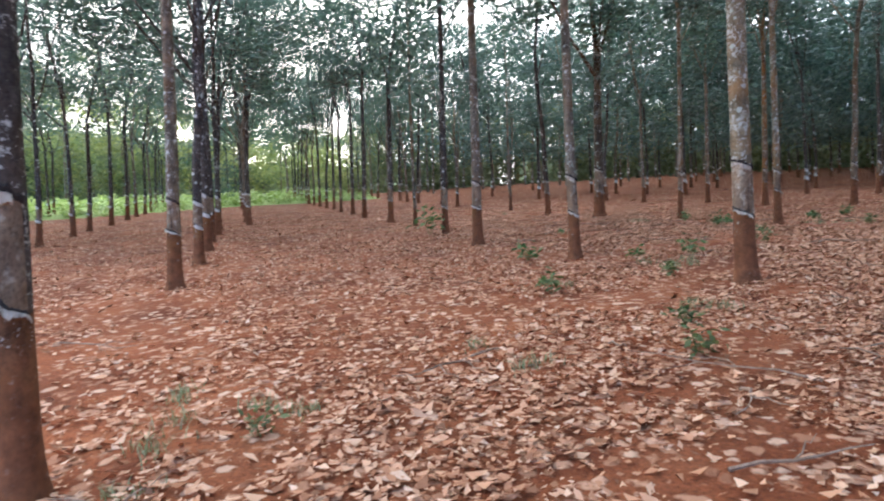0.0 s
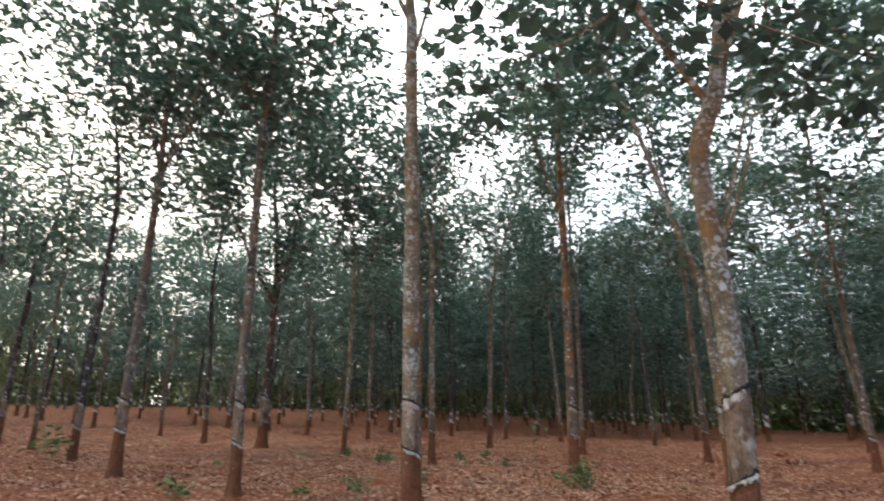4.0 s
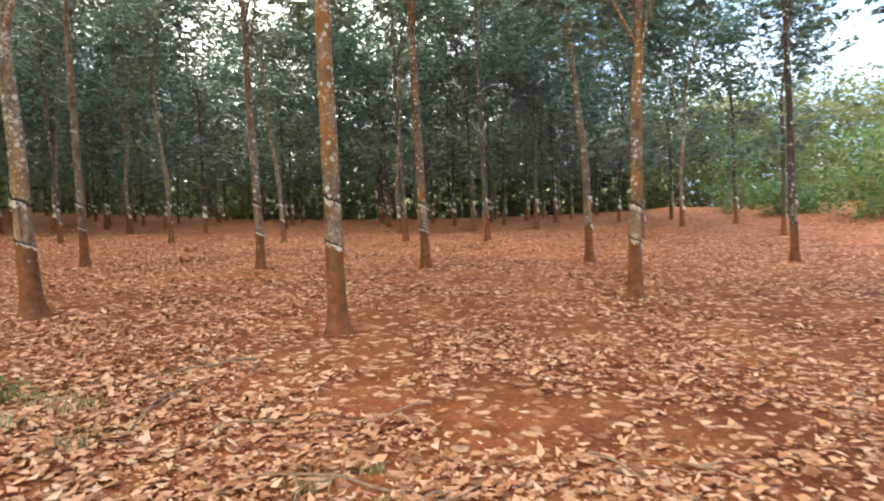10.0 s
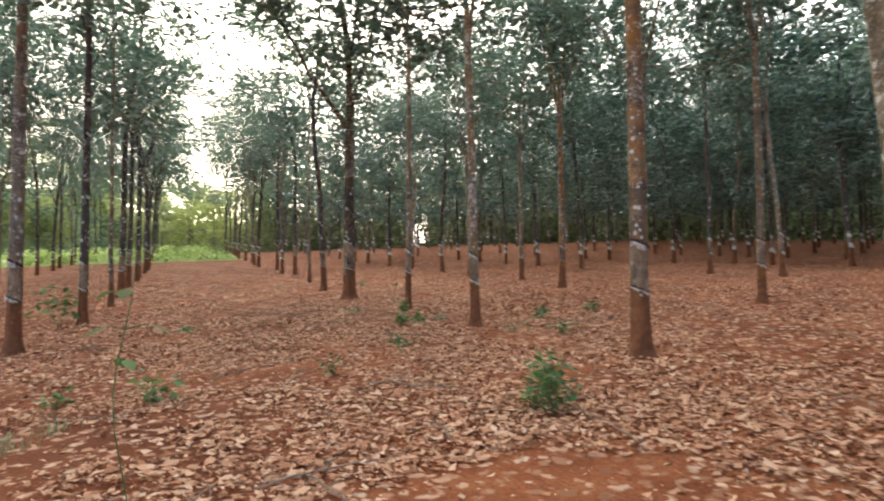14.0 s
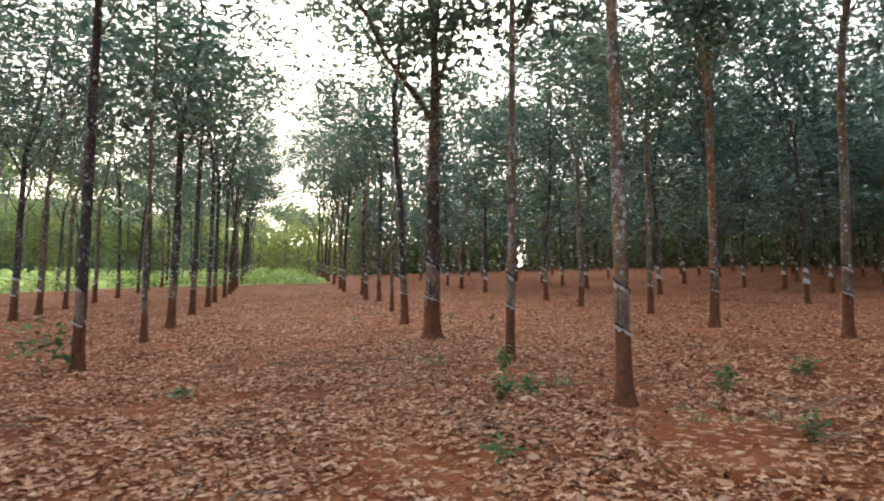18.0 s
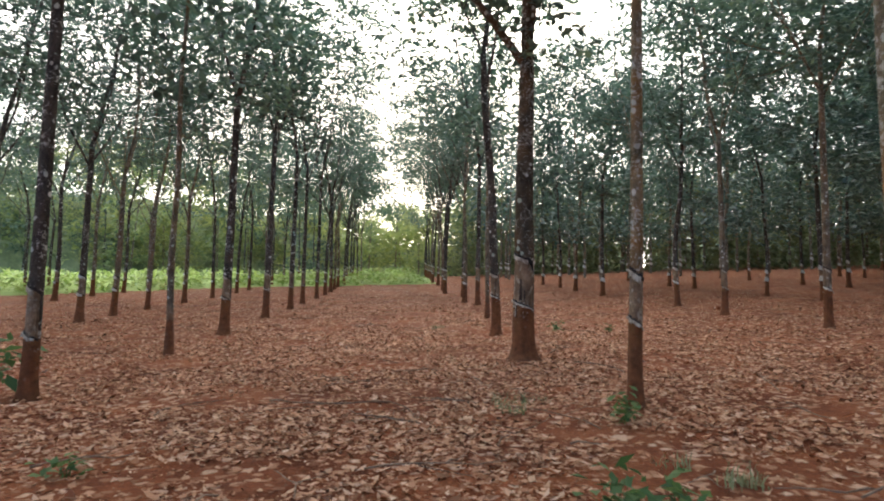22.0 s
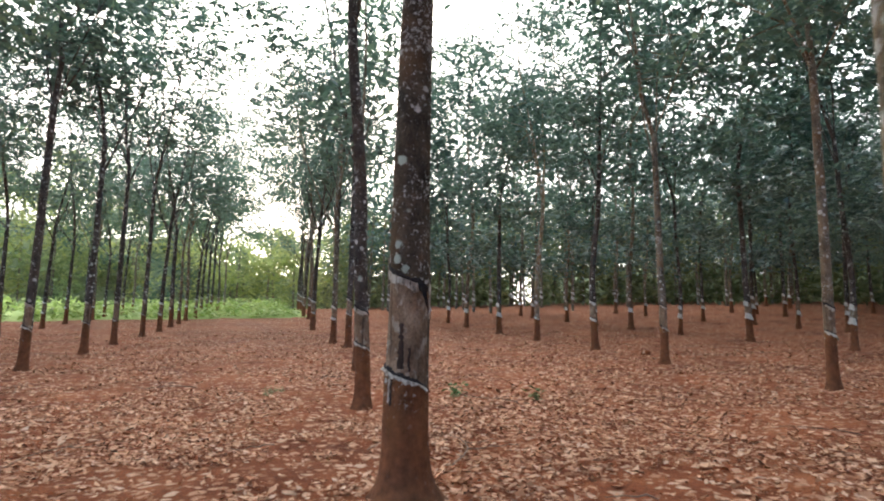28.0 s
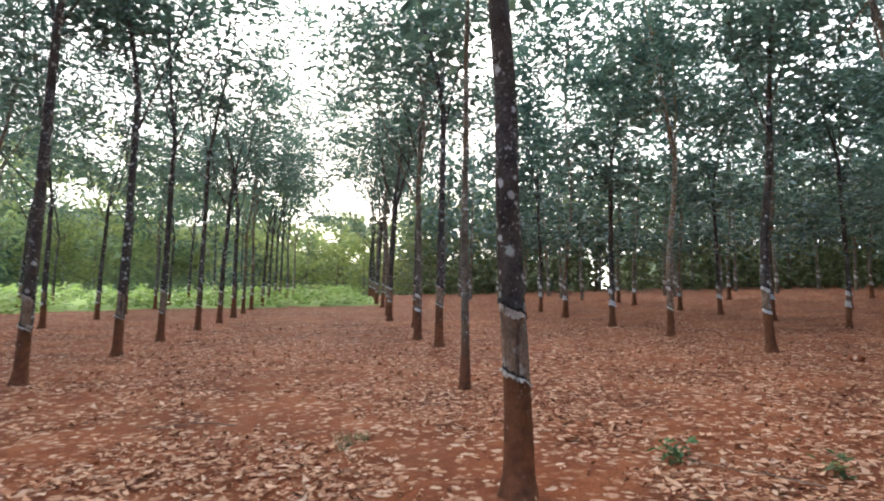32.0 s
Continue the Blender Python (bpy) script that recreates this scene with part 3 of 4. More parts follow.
    if twig_v:
        tagged(mesh_object("twig_work", twig_v, twig_f, mat, tree), "thin bare twigs inside the crown", kind="stuff")
    else:
        for _ in range(6):
            z = rng.uniform(0.55, 1.0) * fork
            centres.append((rng.gauss(0, 0.9), rng.gauss(0, 0.9), z))
    per, size, corners = (66, 0.16, 4) if near and fine > 30 else (84, 0.15, 3) if near else (46, 0.245, 3)
    quads_object("crown", sprays(rng, centres, per, 0.46, size, corners), M_LEAF, corners, tree)
    return tree


# trees that the way passes: place, stem radius, lower and upper cut, bends, bark, face, sense of the cut, fork, height, leaves, flare
FACE = radians(-58)
taken = []


def plant(x, y, r, low, high, bend, bark, face, sign, fork, tall, lv, flare, marks=(), slant=0.06, turn=None, lead=None, stout=0.0):
    i = len(taken)
    taken.append((x, y))
    return rubber_tree(x, y, r, low, high, bend, bark, face, sign, 100 + i, fork, tall, True, lv * (1.3 if rows_of(x, y)[1] > 15 else 1.1), 3, flare, turn=i * 1.7 if turn is None else turn, marks=marks, slant=slant, wide=1.1, lead=lead, stout=stout)


plant(3.65, 4.36, 0.104, 0.79, 1.39, [(1.48, 0.02, -0.02), (3.3, -0.03, 0.02)], 0, radians(-152), -1, 5.0, 14, 1.0, 0.5,
      [("bark_crack", "dark slanting crack in the bark", M_SCAR, [(-0.9 + 0.18 * i, 0.50 + 0.012 * i + 0.006 * (i % 3), 0.007) for i in range(11)]),
       ("bark_scar", "dark vertical scar on the panel", M_SCAR, [(0.78 + 0.16 * noise.noise((i * 0.5, 1.0, 0)), 0.84 + 0.028 * i, 0.013 + 0.013 * noise.noise((i * 0.8, 4.0, 0))) for i in range(14)])])
plant(0.56, 5.66, 0.094, 0.85, 1.38, [(1.7, 0.06, -0.01), (3.06, 0.01, 0.0), (3.81, 0.23, -0.05)], 3, radians(-110), -1, 4.2, 14, 1.0, 0.6, lead=(radians(-10), 0.84))
plant(-2.05, 8.38, 0.110, 0.78, 1.30, [(2.76, -0.03, 0.0), (6.2, -0.08, -0.02)], 3, radians(-80), 1, 6.4, 14, 1.0, 0.5)
plant(-4.85, 10.07, 0.082, 0.70, 1.25, [(2.33, -0.03, -0.01), (6.9, -0.06, -0.03)], 0, FACE, 1, 5.8, 14, 1.6, 0.5)
plant(-7.81, 11.80, 0.10, 0.78, 1.28, [(2.65, 0.02, 0.01), (5.8, 0.03, 0.02)], 0, FACE, 1, 5.6, 14, 1.15, 0.6)
plant(-10.41, 14.20, 0.082, 0.70, 1.2, [(3, 0.05, 0.0)], 2, FACE, 1, 6.0, 15, 1.5, 0.5)
plant(4.71, 9.81, 0.090, 0.87, 1.29, [(2.8, 0.0, 0.0)], 1, radians(-120), 1, 6.0, 14, 1.0, 0.6)
plant(2.30, 12.27, 0.104, 0.81, 1.26, [(1.52, -0.04, 0.0), (3.12, -0.11, 0.01)], 3, radians(-110), 1, 3.4, 14, 1.0, 0.9, turn=radians(20), lead=(radians(160), 0.82), stout=0.7)
plant(0.0, 14.53, 0.106, 0.75, 1.26, [(2.58, 0.03, 0.01), (3.73, 0.04, 0.01)], 1, FACE, 1, 6.2, 14, 1.0, 0.6)
plant(-3.08, 16.36, 0.076, 0.73, 1.14, [(2.62, -0.01, 0.0), (3.64, -0.02, -0.01)], 3, FACE, 1, 5.2, 14, 1.0, 0.7)
plant(-5.72, 18.28, 0.064, 0.79, 1.22, [(1.95, 0.04, 0.02)], 3, FACE, 1, 5.5, 13, 1.25, 0.5)
plant(-8.68, 19.94, 0.158, 0.82, 1.48, [(1.65, 0.01, 0.01), (6.5, 0.06, 0.06)], 2, FACE, 1, 4.4, 15, 1.9, 0.9,
      [("bark_scar", "dark vertical scar on the panel", M_SCAR, [(-0.12 + 0.08 * noise.noise((i * 0.6, 3.0, 0)), 0.88 + 0.012 * i, 0.030 - 0.0006 * i + 0.016 * noise.noise((i * 0.6, 9.0, 0))) for i in range(26)]),
       ("bark_scar", "narrow dark split beside the scar", M_SCAR, [(0.28 + 0.12 * noise.noise((i * 0.7, 5.0, 0)), 0.86 + 0.02 * i, 0.010 + 0.008 * noise.noise((i, 6.0, 0))) for i in range(9)]),
       ("latex_drip", "hanging string of blackened latex", M_CUT, [(-0.56 + 0.03 * (i % 3), 0.64 + 0.02 * i, 0.010 + 0.004 * (i % 2)) for i in range(11)]),
       ("latex_drip", "white string of dried latex", M_LATEX, [(-0.70 + 0.03 * (i % 2), 0.66 + 0.025 * i, 0.009 + 0.005 * (i % 2)) for i in range(8)])], 0.085, radians(-129), (radians(20), 0.97), 0.62)
plant(-11.75, 22.40, 0.095, 0.80, 1.25, [(2.32, -0.06, -0.07), (5.47, -0.2, -0.22)], 2, FACE, 1, 6.0, 14, 1.35, 0.5)
plant(10.61, 6.85, 0.085, 0.77, 1.2, [(2.37, 0.03, -0.05), (3.76, 0.06, -0.12)], 0, radians(-150), -1, 3.6, 13, 1.0, 0.6)
plant(8.61, 9.42, 0.088, 0.77, 1.2, [(2.46, 0.06, -0.07), (3.08, 0.1, -0.11)], 1, radians(-130), 1, 3.2, 13, 1.0, 0.8)
plant(6.04, 15.87, 0.080, 0.69, 1.2, [(4.0, -0.07, 0.02)], 0, radians(-110), 1, 4.6, 14, 1.0, 0.6)
plant(8.68, 14.35, 0.086, 0.73, 1.2, [(4.1, -0.05, 0.03)], 1, radians(-120), 1, 5.0, 14, 1.0, 0.6)
plant(3.42, 18.47, 0.080, 0.75, 1.2, [(4.3, -0.06, 0.0)], 0, radians(-100), 1, 5.2, 14, 1.0, 0.6)
plant(0.59, 20.84, 0.080, 0.75, 1.2, [(3.0, 0.05, 0.0)], 0, radians(-90), 1, 5.0, 14, 1.0, 0.6)
plant(-2.24, 23.29, 0.085, 0.77, 1.2, [(3.43, 0.08, 0.01), (7.4, 0.3, 0.03)], 0, FACE, 1, 5.6, 14, 1.0, 0.6)
plant(-4.87, 24.69, 0.095, 0.80, 1.2, [(2.38, 0.03, 0.01)], 1, FACE, 1, 5.0, 14, 1.0, 0.7)
plant(-7.45, 27.52, 0.082, 0.82, 1.2, [(3.0, 0.03, 0.01)], 0, FACE, 1, 5.0, 14, 1.0, 0.6)
plant(-10.90, 30.08, 0.085, 0.75, 1.2, [(3.0, -0.05, 0.02)], 0, FACE, 1, 5.0, 14, 1.0, 0.6)
plant(-19.84, 21.07, 0.095, 0.85, 1.3, [(3.0, 0.08, 0.02)], 2, FACE, 1, 5.4, 14, 0.8, 0.5)
plant(-22.66, 23.22, 0.09, 0.80, 1.3, [(3.0, 0.05, 0.02)], 2, FACE, 1, 5.4, 14, 0.8, 0.5)
plant(-25.33, 25.04, 0.085, 0.75, 1.3, [(3.0, 0.04, 0.0)], 2, FACE, 1, 5.4, 14, 0.8, 0.5)
plant(-28.02, 27.11, 0.085, 0.80, 1.3, [(3.0, 0.05, 0.0)], 2, FACE, 1, 5.4, 14, 0.8, 0.5)
plant(-9.24, 6.01, 0.10, 0.85, 1.3, [(3.0, 0.04, 0.03)], 0, FACE, 1, 5.4, 14, 0.55, 0.5)
plant(-19.29, 28.77, 0.09, 0.95, 1.35, [(3.0, 0.04, 0.0)], 2, FACE, 1, 5.4, 14, 0.8, 0.5)
plant(-24.07, 32.27, 0.09, 0.9, 1.35, [(3.0, 0.04, 0.0)], 2, FACE, 1, 5.4, 14, 0.8, 0.5)
plant(-3.65, 1.95, 0.085, 0.92, 1.42, [(3.0, 0.03, 0.0)], 2, FACE, 1, 5.2, 14, 0.9, 0.5)
plant(-15.99, 18.42, 0.10, 0.80, 1.25, [(3.0, 0.06, 0.02)], 2, FACE, 1, 5.2, 14, 0.9, 0.7)

rng = random.Random(5)
templates, placed = [], []


def lattice_tree(s, n):
    """A tree of the further rows: the first twelve are built, the rest are copies of them."""
    x, y = plan(s, n)
    if any(math.hypot(x - a, y - b) < 1.7 for a, b in taken):
        return
    taken.append((x, y))
    i = len(placed)
    placed.append(i)
    if i < 12:
        bend = [(1.6, rng.gauss(0, 0.03), rng.gauss(0, 0.03)), (4.5, rng.gauss(0, 0.12), rng.gauss(0, 0.12))]
        templates.append(rubber_tree(x, y, rng.uniform(0.078, 0.098), rng.uniform(0.70, 0.84), rng.uniform(1.15, 1.3), bend, (0, 2, 0, 2, 3, 2, 0, 2, 2, 2, 0, 2)[i],
                                     FACE + rng.uniform(-0.3, 0.3), 1, 300 + i, rng.uniform(4.6, 6.0) - (0.6 if i > 8 else 0), rng.uniform(13, 15.5), i < 5 or i > 8, (1.25, 1.05, 1.4, 1.15, 1.1, 1.25, 1.0, 1.35, 1.1, 1.12, 1.22, 0.85)[i], 3, 0.6, wide=0.95 if i < 9 else 1.5, bare=0.14 if i < 9 else 0.27, fine=16 if i < 5 or i > 8 else 0))
        return
    m = pose(x, y, ground_z(x, y) - 0.02, rng.gauss(0, 1.0), rng.gauss(0, 1.0), rng.uniform(-30, 30)) @ Matrix.Scale(rng.uniform(0.9, 1.1), 4)
    if n < 8 or (n < 14 and s > 28):
        k = rng.choice((9, 11, 11)) if n < 2 and s < 28 else rng.choice((9, 10, 11))
    else:
        k = rng.randrange(5) if math.hypot(x + 3, y - 11) < 22 else rng.randrange(5, 9)
    copy_thing(templates[k], m)


def row(n, places):
    for s in places:
        lattice_tree(s, n + rng.gauss(0, 0.08))


# two thin untapped saplings stand in the rows beside the lane
taken += [(-13.27, 16.46), (-15.10, 25.28)]
row(17.6, [-9.6, -6.0, -2.0])
row(18.45, [30.0, 34.0, 37.7, 42.2, 45.8, 49.2])
row(11.9, [-8.0, 34.6, 41.6, 45.0, 48.0, 51.3, 54.5, 57.6, 61.0, 64.2, 67.5, 71.0])
row(5.7, [-7.3, -3.9, 41.8, 44.9, 47.6, 50.4, 53.5, 56.4, 59.5, 62.6, 66.0, 69.4, 73.0])
row(-0.3, [0.6, -2.9, -6.3, -9.6, 13.8, 16.7, 19.5, 22.6, 25.2])
row(0.9, [27.6, 29.8, 32.4, 36.3, 39.9, 44.1, 47.7, 51.5, 54.6, 58.0, 61.2, 64.8])
row(-5.0, [19.6, 22.2, 26.0, 28.8, 32.9, 37.8, 41.2, 44.6, 48.0, 51.2, 54.4])
row(24.4, [-9.3, -5.0, -0.3, 2.2, 6.0, 9.5, 12.9, 17.0, 20.0, 23.4, 27.7, 31.3, 35.0, 38.4, 41.5, 44.6, 48.9, 51.1])
for k in range(5):
    for j in range(23):
        if rng.random() > 0.06:
            lattice_tree(-11.0 + j * 2.8 + (k % 3) * 0.8 + rng.gauss(0, 0.3), 30.9 + k * 5.9 + rng.gauss(0, 0.25))
for k in range(4):
    for j in range(17):
        if rng.random() > 0.06 and not (k == 0 and j < 8):
            lattice_tree(-6.0 + j * 3.4 + (k % 2) * 1.1 + rng.gauss(0, 0.3), -10.9 - k * 5.9 + rng.gauss(0, 0.25))


def sapling(x, y, height, r, seed):
    """A thin bare stem with one tuft of leaves."""
    g = random.Random(seed)
    t = new("rubber_sapling")
    t.location = (x, y, ground_z(x, y) - 0.02)
    tagged(t, "thin untapped young rubber tree with slender stem", "tree")
    pts = [(0.02 * math.sin(i * 0.8), 0.02 * math.cos(i * 1.1), height * i / 14) for i in range(15)]
    v, f = tube(pts, [r * (1 + 0.5 * math.exp(-p[2] / 0.2)) * (1 - 0.7 * p[2] / height) for p in pts], 10)
    mesh_object("trunk", v, f, M_BARK[0], t, smooth=True)
    centres = [(g.gauss(0, 0.5), g.gauss(0, 0.5), height * g.uniform(0.62, 1.02)) for _ in range(26)]
    quads_object("crown", leaf_cloud(g, centres, 22, 0.3, 0.25), M_LEAF, 4, t)


sapling(-13.27, 16.46, 7.5, 0.06, 1)
sapling(-15.10, 25.28, 8.0, 0.06, 2)


# ---- the far side of the wood, the field at the lane's end and the bank ----
def woods(name, label, spots, mat, bark, leaves, spread, size, seed, rings=False, clumps=0):
    """Far trees as one mass: trunks in one mesh, leaves in another."""
    g = random.Random(seed)
    top = new(name)
    tagged(top, label, "woods", kind="stuff")
    verts, faces, centres, bands = [], [], [], []
    for x, y, h, base in spots:
        z = ground_z(x, y)
        a, b = g.gauss(0, 0.4), g.gauss(0, 0.4)
        v, f = tube([(x, y, z - 0.1), (x + a * 0.4, y + b * 0.4, z + h * 0.45), (x + a, y + b, z + h * 0.95)], [0.11, 0.085, 0.02], 5)
        o = len(verts)
        verts += v
        faces += [tuple(i + o for i in q) for q in f]
        if rings:
            turn = g.uniform(-0.5, 0.5) - 1.0
            for low, high, ra in ((0.72, 0.92, 0.135), (1.12, 1.22, 0.12)):
                quad = [(x + ra * math.cos(turn + e), y + ra * math.sin(turn + e), z + h_ - 0.05 * e) for h_ in (low, high) for e in (-1.2, -0.4, 0.4, 1.2)]
                bands += [(quad[k], quad[k + 1], quad[k + 5], quad[k + 4]) for k in range(3)]
        knots = []
        for _ in range(clumps or leaves):
            q = g.uniform(base, 1.0)
            knots.append((x + a * q + g.gauss(0, spread), y + b * q + g.gauss(0, spread), z + h * q))
        for k in range(leaves if clumps else 0):
            cx, cy, cz = knots[k % clumps]
            centres.append((cx + g.gauss(0, 0.75), cy + g.gauss(0, 0.75), cz + g.gauss(0, 0.5)))
        centres += [] if clumps else knots
    mesh_object("trunks", verts, faces, bark, top, smooth=True)
    if bands:
        quads_object("rain_guards", bands, M_SKIRT, 4, top, "white plastic skirts on the far stems")
    quads_object("foliage", leaf_cloud(g, centres, 9, 0.55, size), mat, 4, top)


g = random.Random(77)
spots = []
for k in range(13):
    for j in range(44):
        s, n = -34 + j * 2.85 + g.gauss(0, 0.4), 17.8 + k * 5.9 + g.gauss(0, 0.3)
        if (s < 53 and k < 7) or (s < -12 and k < 8):
            continue
        x, y = plan(s, n)
        away = math.degrees(math.atan2(-(x + 3), y - 13))
        deep = math.hypot(x + 3, y - 13)
        clear = 32.4 < away < 34.8 and deep > 48
        spots.append((x, y, g.uniform(11, 15), 0.22 if clear else 0.12 if (k > 9 and away > -22) or s > 82 else 0.27))
woods("far_rubber_woods", "far rows of rubber trees merging into shade", spots, M_LEAF, M_BARK[0], 38, 1.2, 0.56, 8, True)
kinds = ([], [], [])
for k in range(4):
    for j in range(26):
        s, n = 86 + k * 6 + g.gauss(0, 1.5), -88 + j * 4.2 + g.gauss(0, 1.0)
        if g.random() < 0.86:
            high = g.uniform(6.5, 10.0) + 5.0 * noise.noise((n * 0.09, k * 0.7, 2.0)) + k * 0.9 + min(3.6, max(0.0, 2 - n)) + min(6.0, max(0.0, 4 - n) * 0.18)
            kinds[g.choice((0, 0, 1, 1, 2))].append((*plan(s, n), high, 0.14))
woods("distant_trees", "distant light green trees beyond the field", kinds[0], M_FAR, M_BARK[0], 105, 2.1, 0.7, 9, clumps=13)
woods("distant_trees", "distant yellow-green trees beyond the field", kinds[1], M_FAR_PALE, M_BARK[0], 105, 2.1, 0.7, 10, clumps=13)
woods("distant_trees", "distant dull blue-green trees beyond the field", kinds[2], M_FAR_DULL, M_BARK[2], 105, 2.1, 0.7, 11, clumps=13)

# low wooded hill that closes the distance, open where the sky shows through the last rows
verts, faces = [], []
RINGS = ((88, -0.05), (91, 0.35), (94, 0.62), (98, 0.82), (103, 0.95), (110, 1.0), (122, 0.7), (140, -0.1))
for i in range(321):
    away = -60 + i * 0.5
    left = min(1.0, max(0.0, (away - 56) / 25))
    for j, (deep, part) in enumerate(RINGS):
        high = 6.5 + 4.4 * min(1.0, max(0.0, (away - 57) / 4)) + 3.0 * left + 2.2 * noise.noise((away * 0.11, 1.0, 0)) + 1.2 * noise.noise((away * 0.5, 5.0, 0))
        deep += 1.5 * noise.noise((away * 0.7, j * 1.3, 2.0))
        x, y = -3 - math.sin(radians(away)) * deep, 13 + math.cos(radians(away)) * deep
        verts.append((x, y, ground_z(x, y) + high * part + 0.7 * part * noise.noise((away * 1.1, j * 1.7, 8.0))))
for i in range(320):
    if not 32.5 <= -60 + i * 0.5 < 34.5:
        faces += [(i * 8 + j, i * 8 + j + 1, i * 8 + j + 9, i * 8 + j + 8) for j in range(7)]
hill = mesh_object("wooded_hill", verts, faces, M_HILL, smooth=True)
tagged(hill, "distant low hill covered in hazy green woods", "hill", kind="structure")

# undergrowth in the deep shade between the last rows, lighter scrub where the wood thins out


def scrub(name, label, count, a0, a1, d0, d1, tall, mat, leaf):
    centres = []
    while len(centres) < count:
        away, deep = g.uniform(a0, a1), g.uniform(d0, d1)
        x, y = -3 - math.sin(radians(away)) * deep, 13 + math.cos(radians(away)) * deep
        s, n = rows_of(x, y)
        if n < 15 and s > 48:
            continue
        high = tall * g.random() ** 1.2
        if 32.7 < away < 34.5 and high < 2.4 and g.random() < 0.85:
            continue
        centres.append((x, y, ground_z(x, y) + high))
    low = quads_object(name, leaf_cloud(g, centres, 8, 0.6, leaf), mat)
    tagged(low, label, "undergrowth", kind="stuff")


scrub("undergrowth", "dark leafy undergrowth beneath the far rubber rows", 9000, -24, 56, 58, 80, 9.0, M_SHADE, 0.62)
scrub("light_scrub", "grey-green scrub beyond the thin end of rows", 6500, -80, -24, 52, 70, 8.5, M_SHADE, 0.62)

verts, faces = [], []
for i in range(41):
    for j in range(9):
        n = -80 + i * 2.3
        near = 52.5 - 11.0 * min(1.0, max(0.0, (1 - n) / 9))
        x, y = plan(near + j * (88 - near) / 8 + 0.5 * math.sin(i), n)
        verts.append((x, y, ground_z(x, y) + (0.0 if j == 0 else 0.06)))
for i in range(40):
    for j in range(8):
        a = i * 9 + j
        faces.append((a, a + 1, a + 10, a + 9))
field = mesh_object("field", verts, faces, M_GRASS)
tagged(field, "bright green field beyond the trees", "field", kind="structure")
centres = []
for i in range(2600):
    n = g.uniform(-78, 11)
    far = g.random() ** 1.6
    x, y = plan(53.2 - 11.0 * min(1.0, max(0.0, (1 - n) / 9)) + 36 * far, n)
    centres.append((x, y, ground_z(x, y) + 0.12 + (0.28 + 0.7 * far) * g.random()))
crop = quads_object("crop_plants", leaf_cloud(g, centres, 9, 0.22, 0.42, 0.1), M_CROP)
tagged(crop, "low leafy green crop plants in the field", "crop", kind="stuff")

# red earth bank and bushes where the rows end
verts, faces = [], []
for i in range(37):
    n = 2 + i * 1.5
    for j, (ds, dz) in enumerate(((0.0, -0.15), (0.5, 0.12), (1.0, 0.30), (1.7, 0.38), (2.8, 0.32), (4.2, 0.1), (5.0, -0.2))):
        s = -13.6 - ds + 0.35 * noise.noise((n * 0.4, j * 0.8, 0.3))
        x, y = plan(s, n)
        verts.append((x, y, ground_z(x, y) + 0.6 * dz * (0.75 + 0.7 * noise.noise((n * 0.5, j * 0.5, 5.0)))))
for i in range(36):
    for j in range(6):
        a = i * 7 + j
        faces.append((a, a + 7, a + 8, a + 1))
bank = mesh_object("earth_bank", verts, faces, M_SOIL, smooth=True)
tagged(bank, "low bank of bare red earth at the wood's edge", "bank", kind="structure")


def bush(s, n, height, wide, mat, seed):
    g = random.Random(seed)
    x, y = plan(s, n)
    t = new("bush")
    t.location = (x, y, ground_z(x, y))
    tagged(t, "dense leafy green bush on the red earth bank" if mat is M_WEED else "tall yellow-green bush behind the earth bank", "bush", "bushes on the bank")
    stems, centres = [], []
    for i in range(5):
        line = limb_line(g, (0, 0, -0.1), i * 1.26 + g.random(), 0.72, height * g.uniform(0.8, 1.05), 5)
        v, f = tube(line, [0.03 * (1 - 0.15 * k) for k in range(6)], 5)
        mesh_object("stem", v, f, M_TWIG, t)
    for _ in range(int(40 * wide)):
        a, q = g.uniform(0, 6.28), g.random() ** 0.6
        z = height * g.uniform(0.06, 1.0)
        w = wide * q * math.sqrt(max(0.1, 1 - (z / height - 0.4) ** 2 * 1.6))
        centres.append((math.cos(a) * w, math.sin(a) * w, z))
    quads_object("foliage", leaf_cloud(g, centres, 20, 0.28, 0.24), mat, 4, t)


for i in range(17):
    bush(-14.8 - (i % 3) * 1.7, 12 + i * 1.9, (1.6, 3.4, 2.2, 4.2)[i % 4], (1.6, 2.0, 1.4)[i % 3], (M_WEED, M_BUSH, M_BUSH)[i % 3], 40 + i)

# ---- leaf litter, twigs and weeds ----
WAY = [(-0.6, 0.9), (0.2, 1.8), (1.4, 3.2), (2.2, 4.6), (2.4, 6.0), (1.6, 7.7), (0.2, 9.6), (-1.0, 11.8), (-2.6, 13.4), (-4.5, 15.7), (-6.5, 17.5), (-8.9, 18.9), (-11.0, 20.5)]


def way_distance(x, y):
    best = 1e9
    for (ax, ay), (bx, by) in zip(WAY, WAY[1:]):
        dx, dy = bx - ax, by - ay
        f = max(0.0, min(1.0, ((x - ax) * dx + (y - ay) * dy) / (dx * dx + dy * dy)))
        best = min(best, math.hypot(x - ax - f * dx, y - ay - f * dy))
    return best


def cover_at(x, y):
    """How thickly the litter lies: thin and patchy round the first bend of the way, closed elsewhere."""
    return 0.56 + 0.26 * min(1.0, max(0.0, math.hypot(x - 2.4, y - 5.0) - 3.5) / 3.0)


